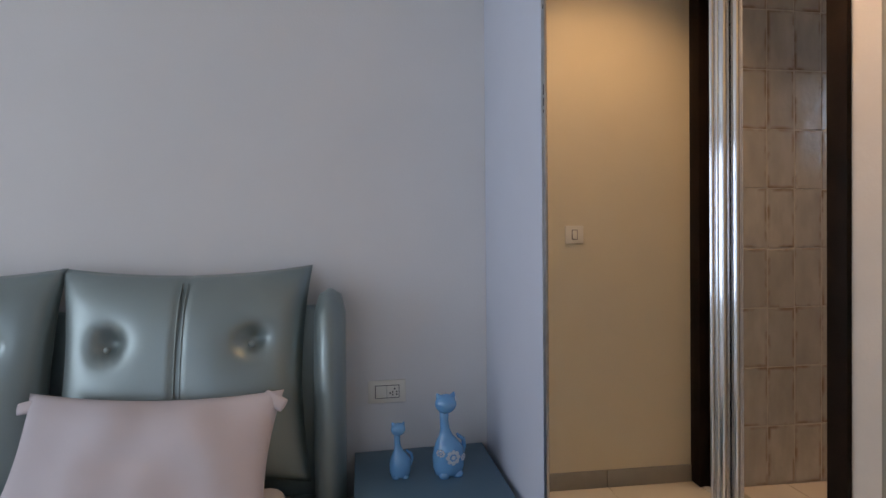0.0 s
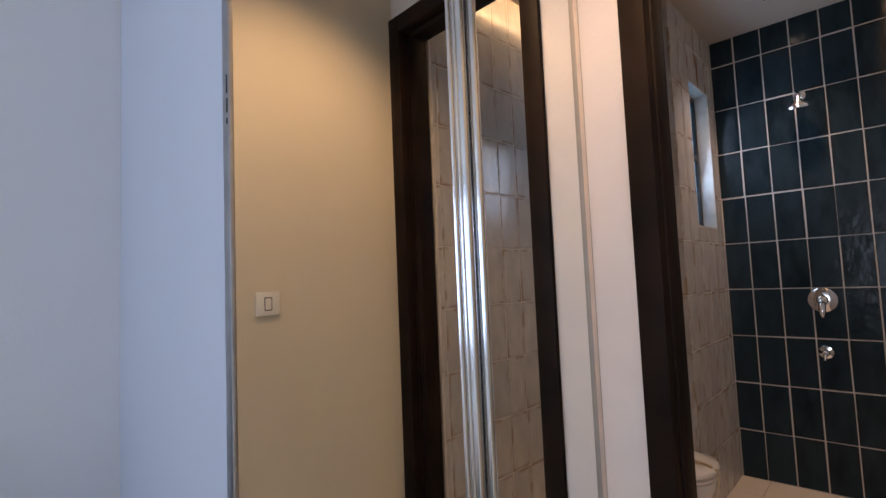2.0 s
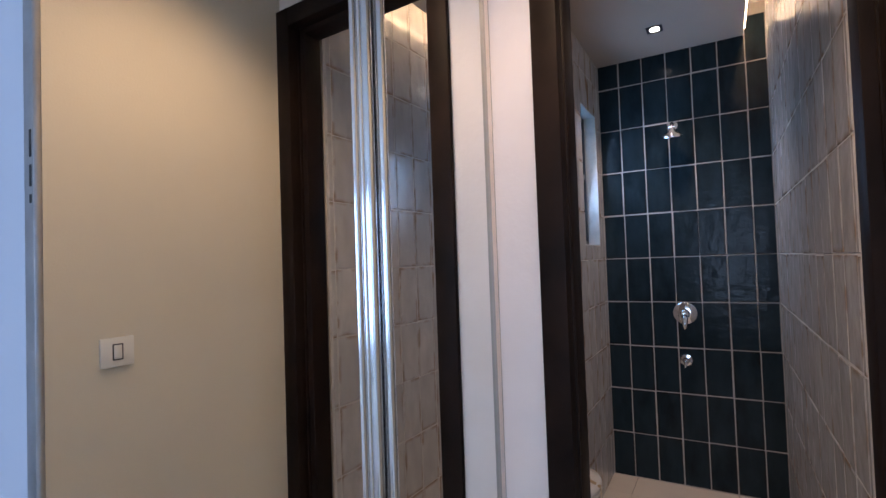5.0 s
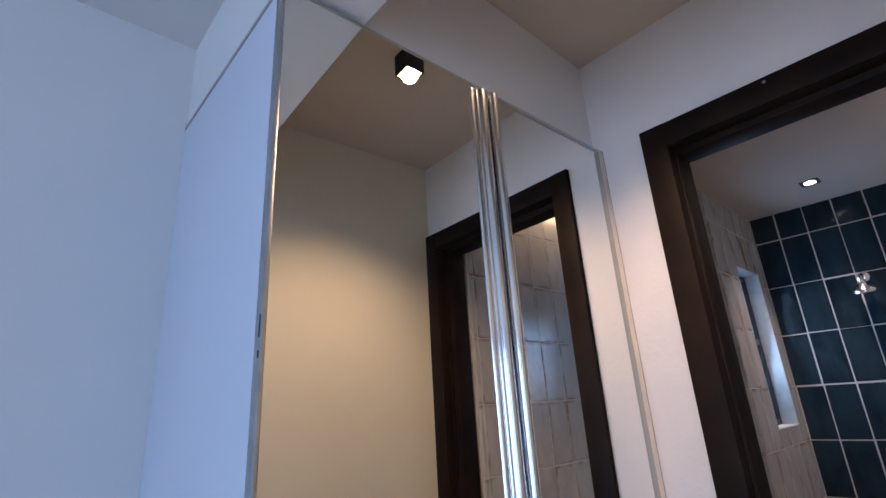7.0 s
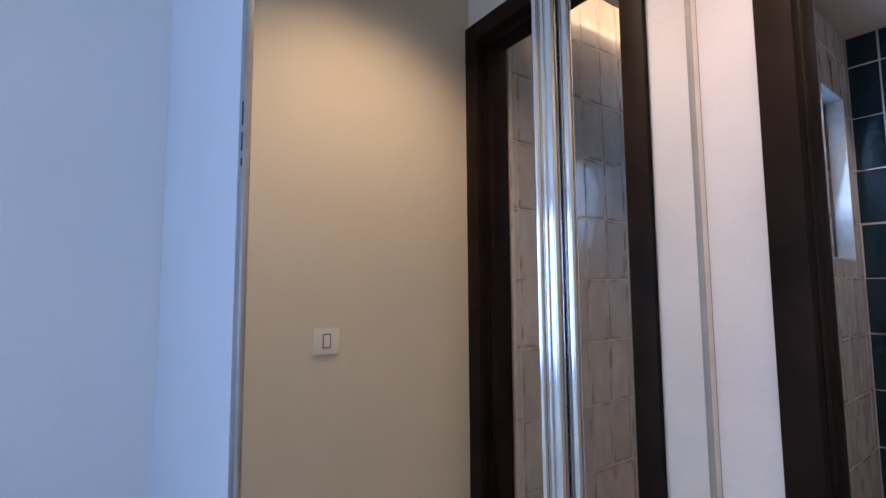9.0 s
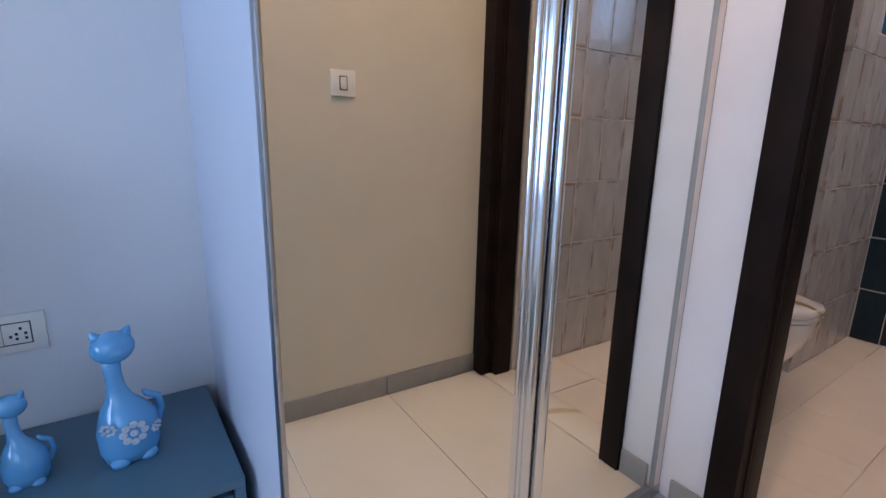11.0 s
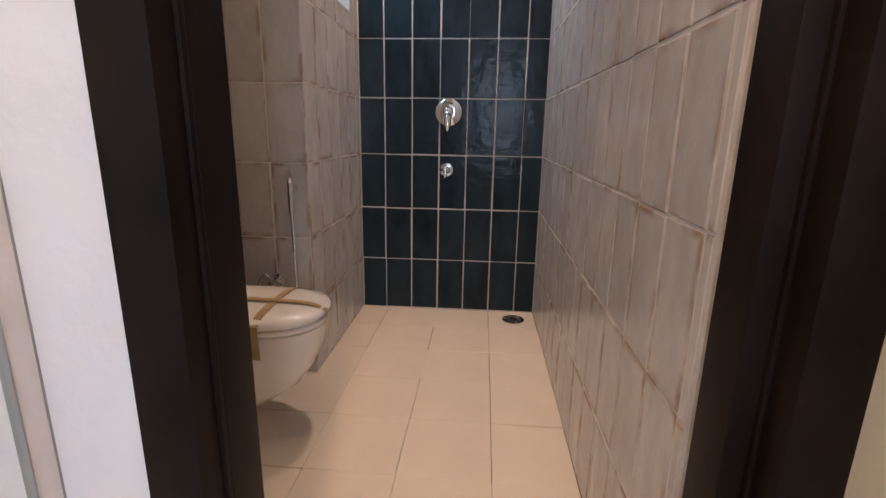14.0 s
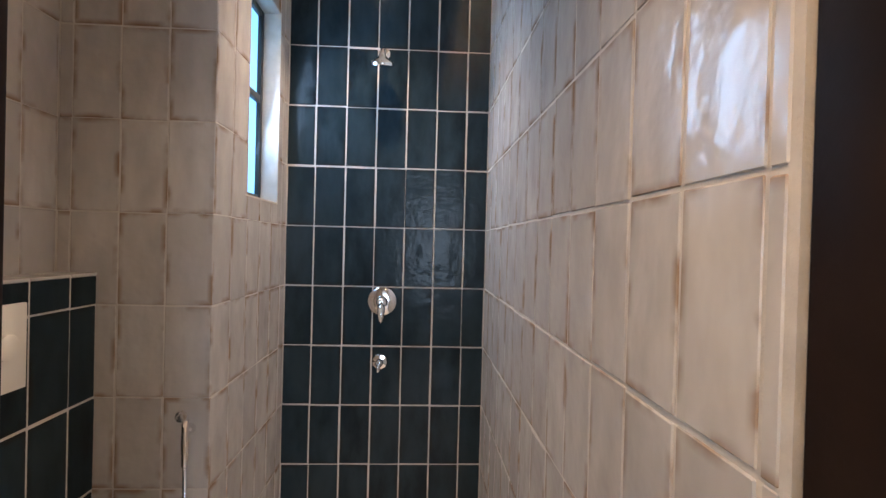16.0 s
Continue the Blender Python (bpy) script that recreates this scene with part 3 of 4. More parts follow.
def cat(place, k, flowers, turn):
    """A glazed cat with a long neck, sitting."""
    ob = tagged(new("cat_figurine"), "glossy light blue ceramic long-necked cat on the nightstand", "figurine", "cat figurines")
    bm = bmesh.new()
    add_lathe(bm, [(0.038, 0.0), (0.053, 0.005), (0.060, 0.03), (0.061, 0.07), (0.054, 0.10), (0.040, 0.125), (0.025, 0.145), (0.018, 0.17), (0.0165, 0.20), (0.018, 0.230), (0.010, 0.240)], (0, 0, 0), 28)
    for v in bm.verts:
        h = max(0.0, (v.co.z - 0.10) / 0.12)
        v.co.x -= 0.016 * h * (2 - h)
        v.co.y *= 0.86
        if v.co.z < 0.02:
            v.co.x *= 1.04
    made("body", bm, "ceramic", ob, True)
    bm = bmesh.new()
    bmesh.ops.create_uvsphere(bm, u_segments=24, v_segments=16, radius=0.034)
    for v in bm.verts:
        v.co.x *= 1.22
        v.co.z *= 1.05
        v.co += Vector((-0.010, -0.004, 0.262))
    for s in (-1, 1):
        add_lathe(bm, [(0.014, 0.0), (0.010, 0.010), (0.005, 0.019), (0.001, 0.023)], (-0.010 + s * 0.024, -0.002, 0.283), 12, Matrix.Rotation(radians(28 * s), 4, "Y"))
    made("head", bm, "ceramic", ob, True)
    bm = bmesh.new()
    add_tube(bm, [(0.030, 0.03, 0.02), (0.060, 0.025, 0.05), (0.070, 0.018, 0.085), (0.064, 0.012, 0.115), (0.042, 0.006, 0.132), (0.036, 0.002, 0.142)], [0.013, 0.011, 0.009, 0.008, 0.007, 0.004], 12)
    made("tail", bm, "ceramic", ob, True)
    bm = bmesh.new()
    for s in (-1, 1):
        add_lathe(bm, [(0.020, -0.002), (0.021, 0.006), (0.014, 0.016), (0.003, 0.019)], (s * 0.026, -0.030, 0.002), 14)
    made("paw", bm, "ceramic", ob, True)
    if flowers:
        for fx, fz, sc in ((0.002, 0.076, 1.35), (-0.042, 0.092, 0.7), (0.047, 0.066, 0.6)):
            bm = bmesh.new()
            for q in range(9):
                a, r = 2 * math.pi * q / 8, (0.0150 * sc if q < 8 else 0.0)
                x, z = fx + r * math.cos(a), fz + r * math.sin(a)
                y = -0.86 * math.sqrt(max(0.0004, 0.0612 ** 2 - x * x)) - 0.0005
                add_lathe(bm, [(0.0062 * sc, 0.0), (0.0054 * sc, 0.0015), (0.0022 * sc, 0.002), (0.0018 * sc, 0.001)], (x, y, z), 10, Matrix.Rotation(math.pi / 2, 4, "X"))
            made("flower", bm, "relief", ob, True)
    ob.matrix_basis = Matrix.Translation(place) @ Matrix.Rotation(radians(turn), 4, "Z") @ Matrix.Scale(k, 4)
    return ob


cat((0.852, 1.36, NZ), 0.95, True, 8)
cat((0.680, 1.37, NZ), 0.63, False, 0)


def wall_plate(name, w, h, label, category, m, slots):
    """A modular plate in the xz plane facing -y."""
    ob = tagged(new(name), label, category)
    box("plate", (-w / 2, -0.010, -h / 2), (w / 2, 0.0, h / 2), "plastic", ob, 0.002)
    for part, x0, x1, z0, z1, dy, mat in slots:
        box(part, (x0, -dy, z0), (x1, -0.008, z1), mat, ob, 0.0006 if dy < 0.012 else 0.0015)
    ob.matrix_basis = m
    return ob


holes = [("hole", x - 0.003, x + 0.003, z - 0.0035, z + 0.0035, 0.0123, "line") for x, z in ((0.030, 0.011), (0.022, -0.001), (0.038, -0.001), (0.022, -0.012), (0.038, -0.012), (0.012, -0.006))]
wall_plate("socket", 0.148, 0.088, "white wall socket plate with switch above the nightstand", "socket", pose(0.648, HEAD_Y, 0.664),
           [("gap", -0.047, 0.049, -0.026, 0.026, 0.0106, "line"), ("rocker", -0.0445, -0.002, -0.0235, 0.0235, 0.0118, "plastic"), ("socket_face", -0.001, 0.0465, -0.0235, 0.0235, 0.0114, "plastic")] + holes)

# ---- passage things ----
wall_plate("light_switch", 0.094, 0.090, "white single light switch on the passage wall", "switch", pose(1.562, SWITCH_Y, 1.290, 0, 0, 180),
           [("gap", -0.0150, 0.0150, -0.0250, 0.0250, 0.0108, "line"), ("rocker", -0.0115, 0.0115, -0.0215, 0.0215, 0.0135, "plastic")])
LX, LY = 1.64, 0.575
cube = tagged(new("ceiling_lamp"), "small black cube ceiling lamp with gold inside", "lamp")
s, t = 0.036, 0.004
boxes("housing", [((LX - s, LY - s, REC_Z - 0.085), (LX - s + t, LY + s, REC_Z - 0.001)), ((LX + s - t, LY - s, REC_Z - 0.085), (LX + s, LY + s, REC_Z - 0.001)),
                  ((LX - s + t, LY - s, REC_Z - 0.085), (LX + s - t, LY - s + t, REC_Z - 0.001)), ((LX - s + t, LY + s - t, REC_Z - 0.085), (LX + s - t, LY + s, REC_Z - 0.001))], "black", cube)
s2 = s - t
boxes("reflector", [((LX - s2, LY - s2, REC_Z - 0.083), (LX - s2 + 0.002, LY + s2, REC_Z - 0.03)), ((LX + s2 - 0.002, LY - s2, REC_Z - 0.083), (LX + s2, LY + s2, REC_Z - 0.03)),
                    ((LX - s2 + 0.002, LY - s2, REC_Z - 0.083), (LX + s2 - 0.002, LY - s2 + 0.002, REC_Z - 0.03)), ((LX - s2 + 0.002, LY + s2 - 0.002, REC_Z - 0.083), (LX + s2 - 0.002, LY + s2, REC_Z - 0.03))], "gold", cube)
bm = bmesh.new()
add_lathe(bm, [(0.026, 0.0), (0.023, -0.008), (0.015, -0.012), (0.003, -0.013)], (LX, LY, REC_Z - 0.045), 18)
made("bulb", bm, "lit", cube, True)

# ---- bathroom things ----
def fitting(name, label, category):
    return tagged(new(name), label, category)


BACK = BX1 - 0.001
FACE = Matrix.Rotation(-math.pi / 2, 4, "Y")  # lathe axis towards -x
head = fitting("overhead_shower", "chrome overhead shower on a short arm from the blue tiles", "shower")
bm = bmesh.new()
add_lathe(bm, [(0.03, 0.0), (0.03, 0.004), (0.022, 0.010), (0.012, 0.013)], (BACK, 0.565, 2.395), 20, FACE)
add_tube(bm, [(BACK, 0.565, 2.395), (BACK - 0.05, 0.565, 2.40), (BACK - 0.085, 0.565, 2.39), (BACK - 0.10, 0.565, 2.365), (BACK - 0.105, 0.565, 2.34)], 0.0105, 12)
made("arm", bm, "polished", head, True, 50)
bm = bmesh.new()
add_lathe(bm, [(0.058, -0.018), (0.060, -0.010), (0.056, 0.0), (0.030, 0.018), (0.016, 0.032), (0.014, 0.045)], (BACK - 0.107, 0.565, 2.315), 28, Matrix.Rotation(radians(-14), 4, "Y"))
made("rose", bm, "polished", head, True, 50)
mixer = fitting("shower_mixer", "chrome single-lever shower mixer with round plate", "tap")
bm = bmesh.new()
add_lathe(bm, [(0.070, 0.0), (0.072, 0.004), (0.066, 0.010), (0.030, 0.013), (0.028, 0.045), (0.020, 0.055), (0.004, 0.057)], (BACK, 0.545, 1.140), 36, FACE)
made("plate", bm, "polished", mixer, True, 45)
bm = bmesh.new()
add_tube(bm, [(BACK - 0.045, 0.545, 1.135), (BACK - 0.062, 0.545, 1.105), (BACK - 0.072, 0.545, 1.07), (BACK - 0.070, 0.545, 1.04)], [0.018, 0.019, 0.016, 0.010], 14)
made("lever", bm, "polished", mixer, True)
valve = fitting("diverter_valve", "small round chrome diverter with lever below the mixer", "tap")
bm = bmesh.new()
add_lathe(bm, [(0.038, 0.0), (0.040, 0.003), (0.036, 0.009), (0.020, 0.012), (0.019, 0.035), (0.012, 0.042), (0.003, 0.043)], (BACK, 0.550, 0.830), 30, FACE)
made("plate", bm, "polished", valve, True, 45)
bm = bmesh.new()
add_tube(bm, [(BACK - 0.032, 0.550, 0.832), (BACK - 0.044, 0.553, 0.812), (BACK - 0.050, 0.556, 0.788)], [0.011, 0.010, 0.006], 12)
made("lever", bm, "polished", valve, True)
drain = fitting("floor_drain", "round stainless floor drain in the corner", "drain")
bm = bmesh.new()
add_lathe(bm, [(0.062, 0.0), (0.062, 0.003), (0.048, 0.004), (0.046, 0.001)], (4.235, 0.145, 0.003), 30)
made("ring", bm, "steel", drain, True, 40)
bm = bmesh.new()
add_lathe(bm, [(0.046, 0.0), (0.046, 0.0012), (0.012, 0.0014)], (4.235, 0.145, 0.0035), 30)
made("well", bm, "black", drain)
bm = bmesh.new()
for q in range(8):
    a = 2 * math.pi * q / 8
    add_tube(bm, [(4.235 + 0.018 * math.cos(a), 0.145 + 0.018 * math.sin(a), 0.0065), (4.235 + 0.044 * math.cos(a), 0.145 + 0.044 * math.sin(a), 0.0065)], 0.003, 6)
add_lathe(bm, [(0.018, 0.0), (0.018, 0.004), (0.006, 0.005)], (4.235, 0.145, 0.004), 18)
made("grate", bm, "steel", drain, True, 40)

# toilet hung on the cistern wall, facing -y
toilet = tagged(new("toilet"), "white wall-hung toilet with lid taped shut by brown tape", "toilet")
TX, TYB = 3.165, 1.408


def oval(k, w, l, n=40):
    """Outline of the bowl: straight sides at the back, round in front; k scales it towards the wall."""
    pts = []
    for q in range(n):
        a = 2 * math.pi * q / n
        x, y = math.sin(a), math.cos(a)
        px = w / 2 * math.copysign(abs(x) ** 0.82, x) * k
        py = -l / 2 + l / 2 * math.copysign(abs(y) ** (0.82 if y < 0 else 0.45), y)
        pts.append((px, py * (k if k < 1 else 1)))
    return pts


def add_loft(bm, layers):
    rings = [[bm.verts.new((TX + px, TYB + py, z)) for px, py in ring] for ring, z in layers]
    n = len(rings[0])
    for a, b in zip(rings, rings[1:]):
        for q in range(n):
            bm.faces.new((a[q], a[(q + 1) % n], b[(q + 1) % n], b[q]))
    bm.faces.new(rings[0][::-1]), bm.faces.new(rings[-1])


def wide(w, l, back=0.0):
    return [(x, y - back) for x, y in oval(1, w, l)]


bm = bmesh.new()
add_loft(bm, [(wide(0.24, 0.30), 0.10), (wide(0.265, 0.36), 0.115), (wide(0.30, 0.44), 0.17), (wide(0.33, 0.48), 0.23), (wide(0.352, 0.515), 0.31), (wide(0.36, 0.53), 0.36), (wide(0.36, 0.532), 0.392), (wide(0.34, 0.52), 0.398)])
made("bowl", bm, "porcelain", toilet, True, 50)
bm = bmesh.new()
add_loft(bm, [(wide(0.362, 0.48, 0.058), 0.402), (wide(0.372, 0.488, 0.056), 0.406), (wide(0.374, 0.49, 0.055), 0.416), (wide(0.366, 0.484, 0.056), 0.421)])
made("seat", bm, "porcelain", toilet, True, 50)
bm = bmesh.new()
add_loft(bm, [(wide(0.366, 0.484, 0.056), 0.424), (wide(0.376, 0.492, 0.054), 0.429), (wide(0.376, 0.492, 0.054), 0.442), (wide(0.360, 0.478, 0.058), 0.454), (wide(0.29, 0.41, 0.075), 0.463), (wide(0.12, 0.22, 0.13), 0.467)])
made("lid", bm, "porcelain", toilet, True, 60)
box("hinge", (TX - 0.13, TYB - 0.055, 0.399), (TX + 0.13, TYB - 0.004, 0.452), "porcelain", toilet, 0.012)


def strap(pts, width_way, half=0.013):
    bm = bmesh.new()
    rows = []
    for p in pts:
        rows.append([bm.verts.new(Vector(p) + Vector(width_way) * s) for s in (-half, half)])
    for a, b in zip(rows, rows[1:]):
        bm.faces.new((a[0], a[1], b[1], b[0]))
    r = bmesh.ops.extrude_face_region(bm, geom=bm.faces[:])
    bmesh.ops.translate(bm, vec=(0, 0, 0.0012), verts=[v for v in r["geom"] if isinstance(v, bmesh.types.BMVert)])
    return made("tape", bm, "tape", toilet)


def lid_z(x, y):
    """Height of the lid's top above (x, y), a little proud."""
    u, v = (x - TX) / 0.188, (y - (TYB - 0.30)) / 0.246
    r = min(1.0, math.sqrt(u * u + v * v))
    return 0.4725 - 0.0065 * r ** 2 - 0.022 * r ** 7


for yy in (TYB - 0.17, TYB - 0.37):
    xs = [TX - 0.192 + 0.384 * k / 22 for k in range(23)]
    strap([(TX - 0.184, yy, 0.33), (TX - 0.1905, yy, 0.40)] + [(x, yy, lid_z(x, yy)) for x in xs] + [(TX + 0.1905, yy, 0.40), (TX + 0.184, yy, 0.33)], (0, 1, 0))
ys = [TYB - 0.06 - 0.488 * k / 22 for k in range(23)]
strap([(TX - 0.02, y, lid_z(TX - 0.02, y) + 0.001) for y in ys] + [(TX - 0.02, TYB - 0.5505, 0.40), (TX - 0.02, TYB - 0.538, 0.30)], (1, 0, 0))

plate = fitting("flush_plate", "pale flush plate set in the dark cistern tiles", "flush plate")
PX0, PX1, PZ0, PZ1 = 3.02, 3.225, 1.03, 1.255
box("plate", (PX0, 1.394, PZ0), (PX1, 1.405, PZ1), "plastic", plate, 0.003)
for x, r in ((3.09, 0.052), (3.165, 0.034)):
    bm = bmesh.new()
    add_lathe(bm, [(r, 0.0), (r, 0.004), (r - 0.004, 0.006), (0.004, 0.006)], (x, 1.394, 1.145), 28, Matrix.Rotation(math.pi / 2, 4, "X"))
    made("button", bm, "plastic", plate, True, 40)

spray = fitting("hand_spray", "chrome hand spray with hose in a wall holder by the toilet", "hand spray")
PF = PIER_X - 0.002
bm = bmesh.new()
add_lathe(bm, [(0.018, 0.0), (0.018, 0.008), (0.012, 0.022), (0.010, 0.03)], (PF, 1.100, 0.81), 18, FACE)
made("holder", bm, "polished", spray, True, 45)
bm = bmesh.new()
add_tube(bm, [(PF - 0.036, 1.100, 0.70), (PF - 0.036, 1.100, 0.78), (PF - 0.036, 1.100, 0.83), (PF - 0.045, 1.100, 0.86), (PF - 0.066, 1.100, 0.872)], [0.010, 0.013, 0.012, 0.014, 0.019], 14)
made("spray_head", bm, "polished", spray, True, 60)
bm = bmesh.new()
add_tube(bm, [(PF - 0.036, 1.100, 0.70), (PF - 0.034, 1.098, 0.55), (PF - 0.034, 1.096, 0.40), (PF - 0.038, 1.098, 0.27), (PF - 0.05, 1.14, 0.20), (PF - 0.06, 1.17, 0.20), (PF - 0.055, 1.19, 0.28), (PF - 0.05, 1.19, 0.38)], 0.0065, 10)
made("hose", bm, "chrome", spray, True)
angle = fitting("angle_valve", "chrome angle valve with round flange on the tiles", "valve")
bm = bmesh.new()
add_lathe(bm, [(0.028, 0.0), (0.028, 0.004), (0.012, 0.008), (0.012, 0.05), (0.018, 0.052), (0.018, 0.075), (0.006, 0.077)], (PF, 1.19, 0.42), 20, FACE)
made("valve_body", bm, "polished", angle, True, 45)
bm = bmesh.new()
add_tube(bm, [(PF - 0.03, 1.195, 0.425), (PF - 0.035, 1.225, 0.455), (PF - 0.04, 1.25, 0.43), (PF - 0.045, 1.262, 0.36), (PF - 0.05, 1.27, 0.28)], 0.006, 10)
made("supply_hose", bm, "chrome", angle, True)

def recessed(x, y, show):
    ob = tagged(new("recessed_downlight"), "square recessed downlight with round warm bulb in the ceiling", "lamp", "bathroom downlights")
    boxes("trim", [((x - 0.045, y - 0.045, BATH_Z - 0.004), (x + 0.045, y - 0.034, BATH_Z - 0.0005)), ((x - 0.045, y + 0.034, BATH_Z - 0.004), (x + 0.045, y + 0.045, BATH_Z - 0.0005)),
                   ((x - 0.045, y - 0.034, BATH_Z - 0.004), (x - 0.034, y + 0.034, BATH_Z - 0.0005)), ((x + 0.034, y - 0.034, BATH_Z - 0.004), (x + 0.045, y + 0.034, BATH_Z - 0.0005)),
                   ((x - 0.034, y - 0.034, BATH_Z - 0.002), (x + 0.034, y + 0.034, BATH_Z - 0.0006))], "black", ob)
    bm = bmesh.new()
    add_lathe(bm, [(0.027, 0.0), (0.026, -0.003), (0.012, -0.006), (0.003, -0.006)], (x, y, BATH_Z - 0.002), 24)
    made("bulb", bm, "lit", ob, True)


recessed(3.95, 0.61, True)
wire = fitting("ceiling_wire", "short loose wires hanging from the bathroom ceiling", "wire")
bm = bmesh.new()
add_tube(bm, [(2.95, 0.56, BATH_Z), (2.95, 0.56, BATH_Z - 0.03), (2.95, 0.585, BATH_Z - 0.055)], 0.003, 6)
add_tube(bm, [(2.952, 0.56, BATH_Z), (2.952, 0.56, BATH_Z - 0.035), (2.955, 0.545, BATH_Z - 0.055)], 0.003, 6)
made("strand", bm, "rubber", wire, True)

plant = tagged(new("potted_plant"), "small green plant in brown pot on the cistern ledge", "plant")
bm = bmesh.new()
add_lathe(bm, [(0.030, 0.0), (0.040, 0.06), (0.043, 0.062), (0.043, 0.075), (0.036, 0.075)], (3.13, 1.475, 1.318), 20)
made("pot", bm, "pot", plant, True, 40)
bm = bmesh.new()
for q in range(46):
    a, tip, r = random.uniform(0, 2 * math.pi), random.uniform(0.02, 0.08), random.uniform(0.02, 0.07)
    c = Vector((3.13 + r * math.cos(a), 1.475 + 0.7 * r * math.sin(a), 1.385 + tip))
    d = Vector((math.cos(a), math.sin(a), random.uniform(0.0, 0.7))).normalized() * 0.024
    w = Vector((-math.sin(a), math.cos(a), 0)) * 0.009
    vs = [bm.verts.new(p) for p in (c - d, c + w, c + d, c - w + Vector((0, 0, 0.003)))]
    bm.faces.new(vs)
    st = [bm.verts.new(p) for p in (c - d, Vector((3.13, 1.475, 1.37)), Vector((3.132, 1.475, 1.37)))]
    bm.faces.new(st)
tagged(made("foliage", bm, "leaf", plant), kind="stuff")

# ---- floors, skirtings and wall tiles ----
def shared(name, size, bevel, mat, warp=0.0):
    """One mesh of a tile, its face towards -y, for many tiles."""
    bm = bmesh.new()
    add_box(bm, (-size[0] / 2, 0, -size[2] / 2), (size[0] / 2, size[1], size[2] / 2), bevel, 1)
    bmesh.ops.recalc_face_normals(bm, faces=bm.faces)
    me = bpy.data.meshes.new(name)
    bm.to_mesh(me)
    bm.free()
    me.materials.append(M[mat])
    return me


rnd = random.Random(4)


def tiled(wall, mat, u_joints, z_joints, place, gap, skip=None, depth=0.010):
    """Fills the grid of joints with tiles; place(u, z) gives the pose of a tile facing -y turned to its wall."""
    cache = {}
    for u0, u1 in zip(u_joints, u_joints[1:]):
        for z0, z1 in zip(z_joints, z_joints[1:]):
            w, h = round(u1 - u0 - gap, 4), round(z1 - z0 - gap, 4)
            u, z = (u0 + u1) / 2, (z0 + z1) / 2
            if w < 0.008 or h < 0.008 or (skip and skip(u, z)):
                continue
            if (w, h) not in cache:
                cache[(w, h)] = shared("tile", (w, depth, h), 0.0022, mat)
            ob = new("tile", cache[(w, h)])
            ob.parent = wall
            j = [rnd.gauss(0, 0.0011), rnd.gauss(0, 0.0011), rnd.gauss(0, 0.0004)]
            ob.matrix_basis = place(u + j[0], z + j[1], j[2]) @ Euler((rnd.gauss(0, 0.0022), 0, rnd.gauss(0, 0.004))).to_matrix().to_4x4()


def joints(lo, hi, first, pitch):
    """Joints from lo to hi, one of them at first."""
    out, k = [lo], math.ceil((lo - first) / pitch + 0.08)
    while first + k * pitch < hi - 0.012:
        out.append(first + k * pitch)
        k += 1
    return out + [hi]


ob_of = bpy.data.objects
P = 0.303
ROWS_Z = [P * k for k in range(10)] + [3.02]
tiled(ob_of["wall_bath_back"], "blue_tile", [BY0] + [WIN_Y - 0.141 - 0.1525 * k for k in range(5, -1, -1)] + [WIN_Y], ROWS_Z,
      lambda u, z, d: pose(BX1 + d, u, z, 0, 0, -90), 0.0068)
tiled(ob_of["wall_bath_side"], "white_tile", joints(BX0, BX1, 2.362, 0.1540), ROWS_Z, lambda u, z, d: pose(u, BY0 + d, z, 0, 0, 180), 0.0062)
tiled(ob_of["wall_bath_pier"], "white_tile", joints(PIER_X, BX1, PIER_X + 0.152, 0.1525), ROWS_Z[:10] + [BATH_Z], lambda u, z, d: pose(u, WIN_Y + d, z),
      0.0035, lambda u, z: 3.76 < u < 4.25 and 1.6 < z < 2.6)
# tiles cut round the window
for x0, x1, z0, z1 in ((3.674, 3.798, 1.5165, 1.818), (3.674, 3.798, 1.8195, 2.121), (3.674, 3.798, 2.1225, 2.424), (3.674, 3.798, 2.4255, 2.725), (3.80, 3.976, 1.5165, 1.608), (3.979, 4.129, 1.5165, 1.608),
                       (4.132, 4.205, 1.5165, 1.608), (4.209, 4.281, 1.5165, 1.818), (4.209, 4.281, 1.8195, 2.121), (4.209, 4.281, 2.1225, 2.424), (4.209, 4.281, 2.4255, 2.725), (3.80, 4.0, 2.504, 2.725), (4.003, 4.205, 2.504, 2.725)):
    ob = new("tile", shared("tile", (x1 - x0, 0.010, z1 - z0), 0.0022, "white_tile"))
    ob.parent = ob_of["wall_bath_pier"]
    ob.matrix_basis = pose((x0 + x1) / 2, WIN_Y, (z0 + z1) / 2)
tiled(ob_of["wall_bath_pier"], "white_tile", [WIN_Y + 0.001] + [WIN_Y + 0.1525 * k for k in (1, 2, 3)] + [BY1], ROWS_Z[:10] + [BATH_Z], lambda u, z, d: pose(PIER_X + d, u, z, 0, 0, -90), 0.0035)
tiled(ob_of["wall_bath_left"], "white_tile", joints(BX0, PIER_X, PIER_X - 0.142, 0.1525), [1.30, 1.515] + ROWS_Z[6:10] + [BATH_Z], lambda u, z, d: pose(u, BY1 + d, z), 0.0035)
tiled(ob_of["wall_cistern"], "blue_tile", joints(2.6, PIER_X, PIER_X - 0.118, 0.1525), [0, 0.303, 0.606, 0.909, 1.212, 1.310], lambda u, z, d: pose(u, 1.408 + d, z), 0.0068,
      lambda u, z: False)
tiled(ob_of["wall_cistern"], "white_tile", joints(2.6, PIER_X, PIER_X - 0.118, 0.1525), [1.407, 1.54], lambda u, z, d: pose(u, z, 1.316, -90, 0, 0), 0.004)

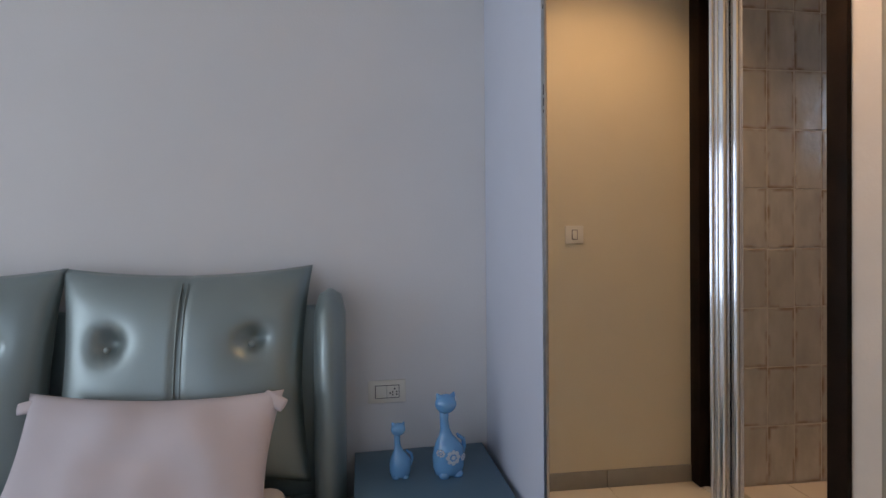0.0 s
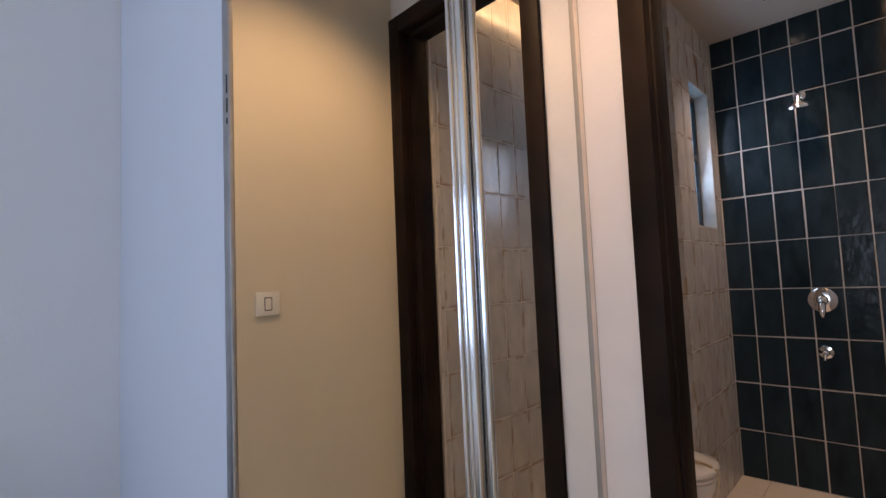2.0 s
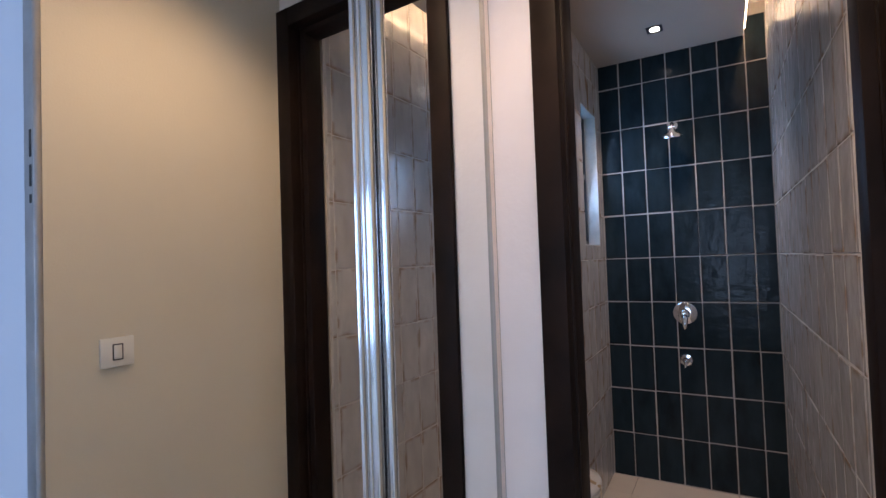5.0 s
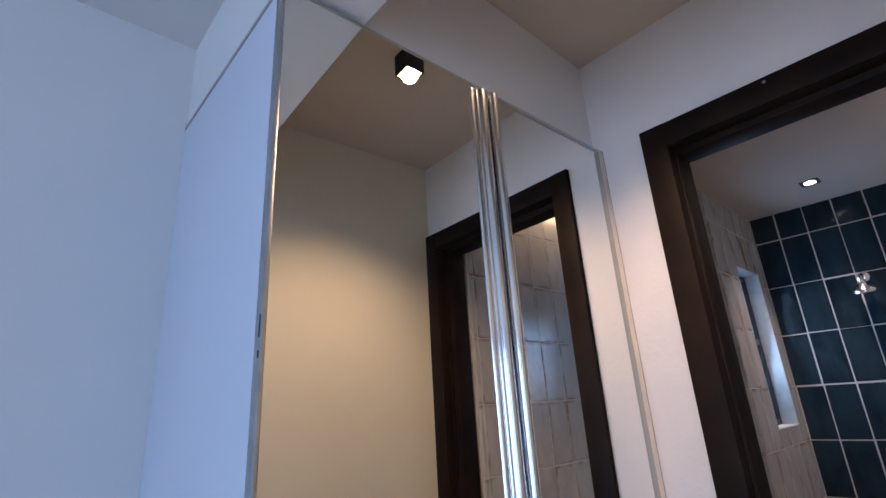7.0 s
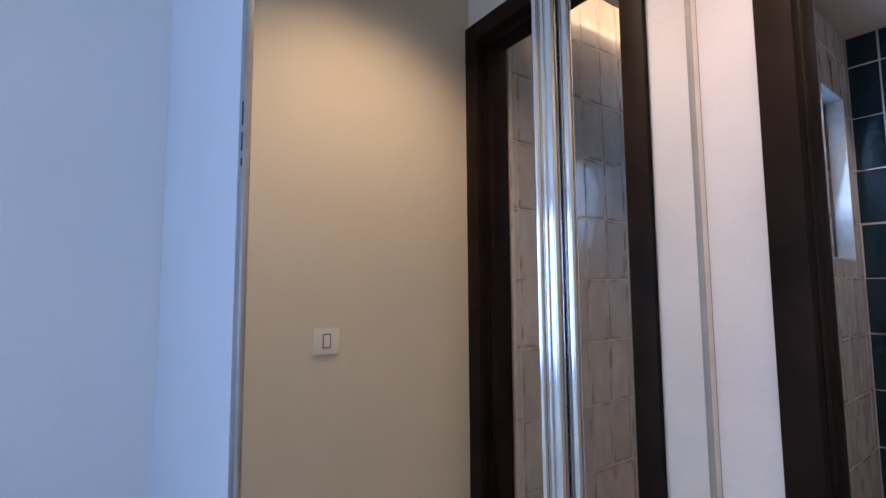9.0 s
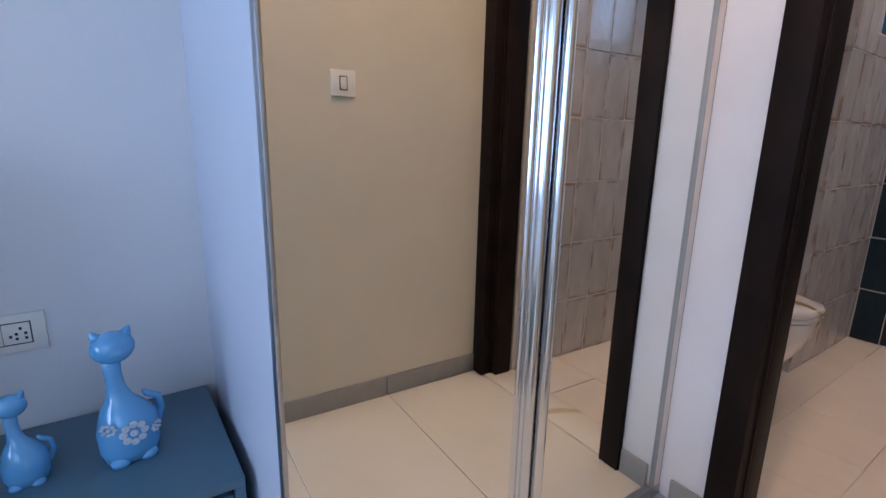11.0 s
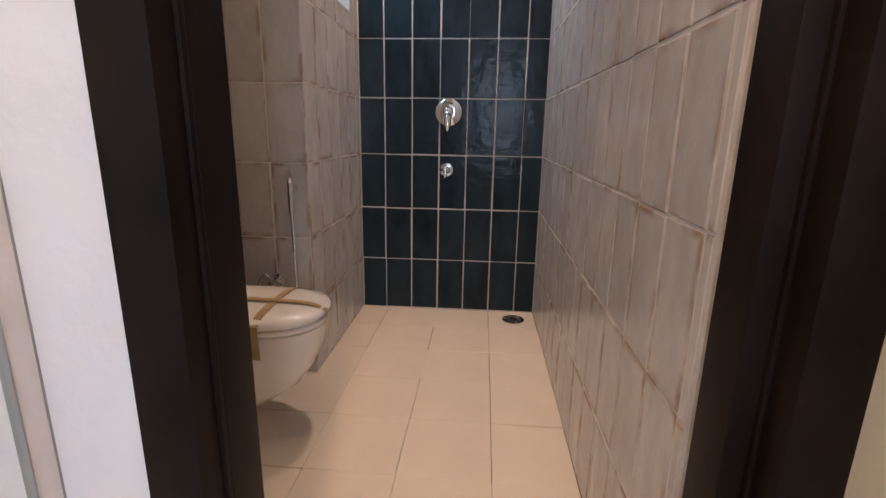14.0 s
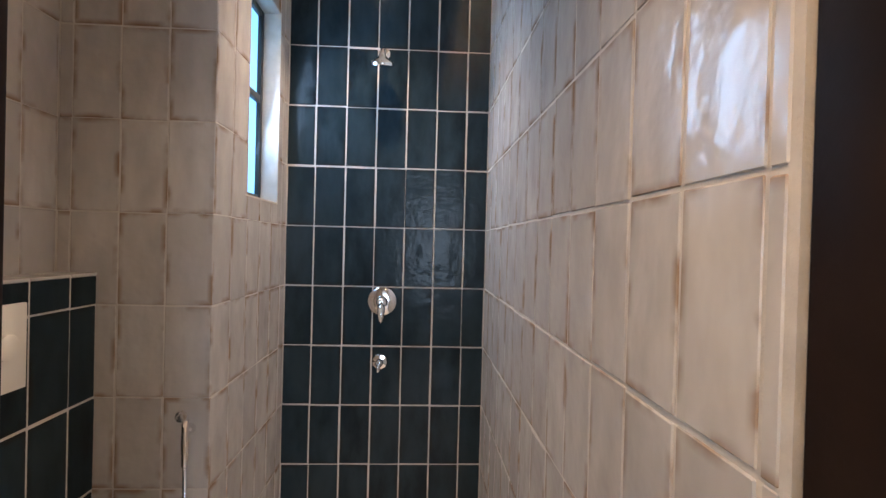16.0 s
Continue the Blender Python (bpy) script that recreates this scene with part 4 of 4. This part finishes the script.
# bathroom floor: long tiles with thin dark joints
bath_floor = structure(box("floor_bathroom", (BX0 - 0.16, -0.09, -0.1), (BX1 + 0.01, 1.56, -0.004), "floor_joint"), "cream matt tiled bathroom floor with thin dark joints")
tiled(bath_floor, "bath_floor", [2.335, 2.62, 2.915, 3.22, 3.51, 3.80, 4.09, BX1], [BY0, 0.285, 0.585, 0.885, 1.185, 1.56], lambda u, v, d: pose(u, v, 0.0 + d * 0.3, -90, 0, 0), 0.0016, depth=0.008)
sill = structure(box("threshold", (DOOR_X + 0.001, SWITCH_Y + 0.06, -0.09), (2.367, DOOR_L - 0.05, 0.004), "marble", bevel=0.002), "polished cream stone threshold of the bathroom")
# passage floor: large polished tiles
pass_floor = structure(box("floor_passage", (PASS_X, SWITCH_Y, -0.12), (DOOR_X, HEAD_Y, -0.006), "floor_joint"), "polished cream stone-look tiles of the passage floor")
tiled(pass_floor, "marble", [PASS_X, 1.735, DOOR_X], [SWITCH_Y, 1.2], lambda u, v, d: pose(u, v, 0.0, -90, 0, 0), 0.0018, depth=0.005)
# skirtings
sk = structure(new("baseboard_passage"), "grey tile skirting of the passage")
for x0, x1 in ((PASS_X, 1.726), (1.729, DOOR_X - 0.02)):
    box("skirting_tile", (x0, SWITCH_Y, 0.0), (x1, SWITCH_Y + 0.010, 0.088), "skirting", sk, 0.0015)
box("skirting_tile", (DOOR_X - 0.010, DOOR_L + 0.004, 0.0), (DOOR_X, CORNER_Y - 0.036, 0.088), "skirting", sk, 0.0015)

# the bathroom and all in it lie a little further in
inside = ("wall_bath", "ceiling_bathroom", "ceiling_cove", "led_strip", "window_bathroom", "wall_cistern", "overhead_shower", "shower_mixer", "diverter_valve", "floor_drain",
          "toilet", "flush_plate", "hand_spray", "angle_valve", "recessed_downlight", "ceiling_wire", "potted_plant", "floor_bathroom")
for ob in list(bpy.data.objects):
    if ob.parent is None and ob.name.startswith(inside):
        ob.matrix_basis = Matrix.Translation((INNER, 0, 0)) @ ob.matrix_basis
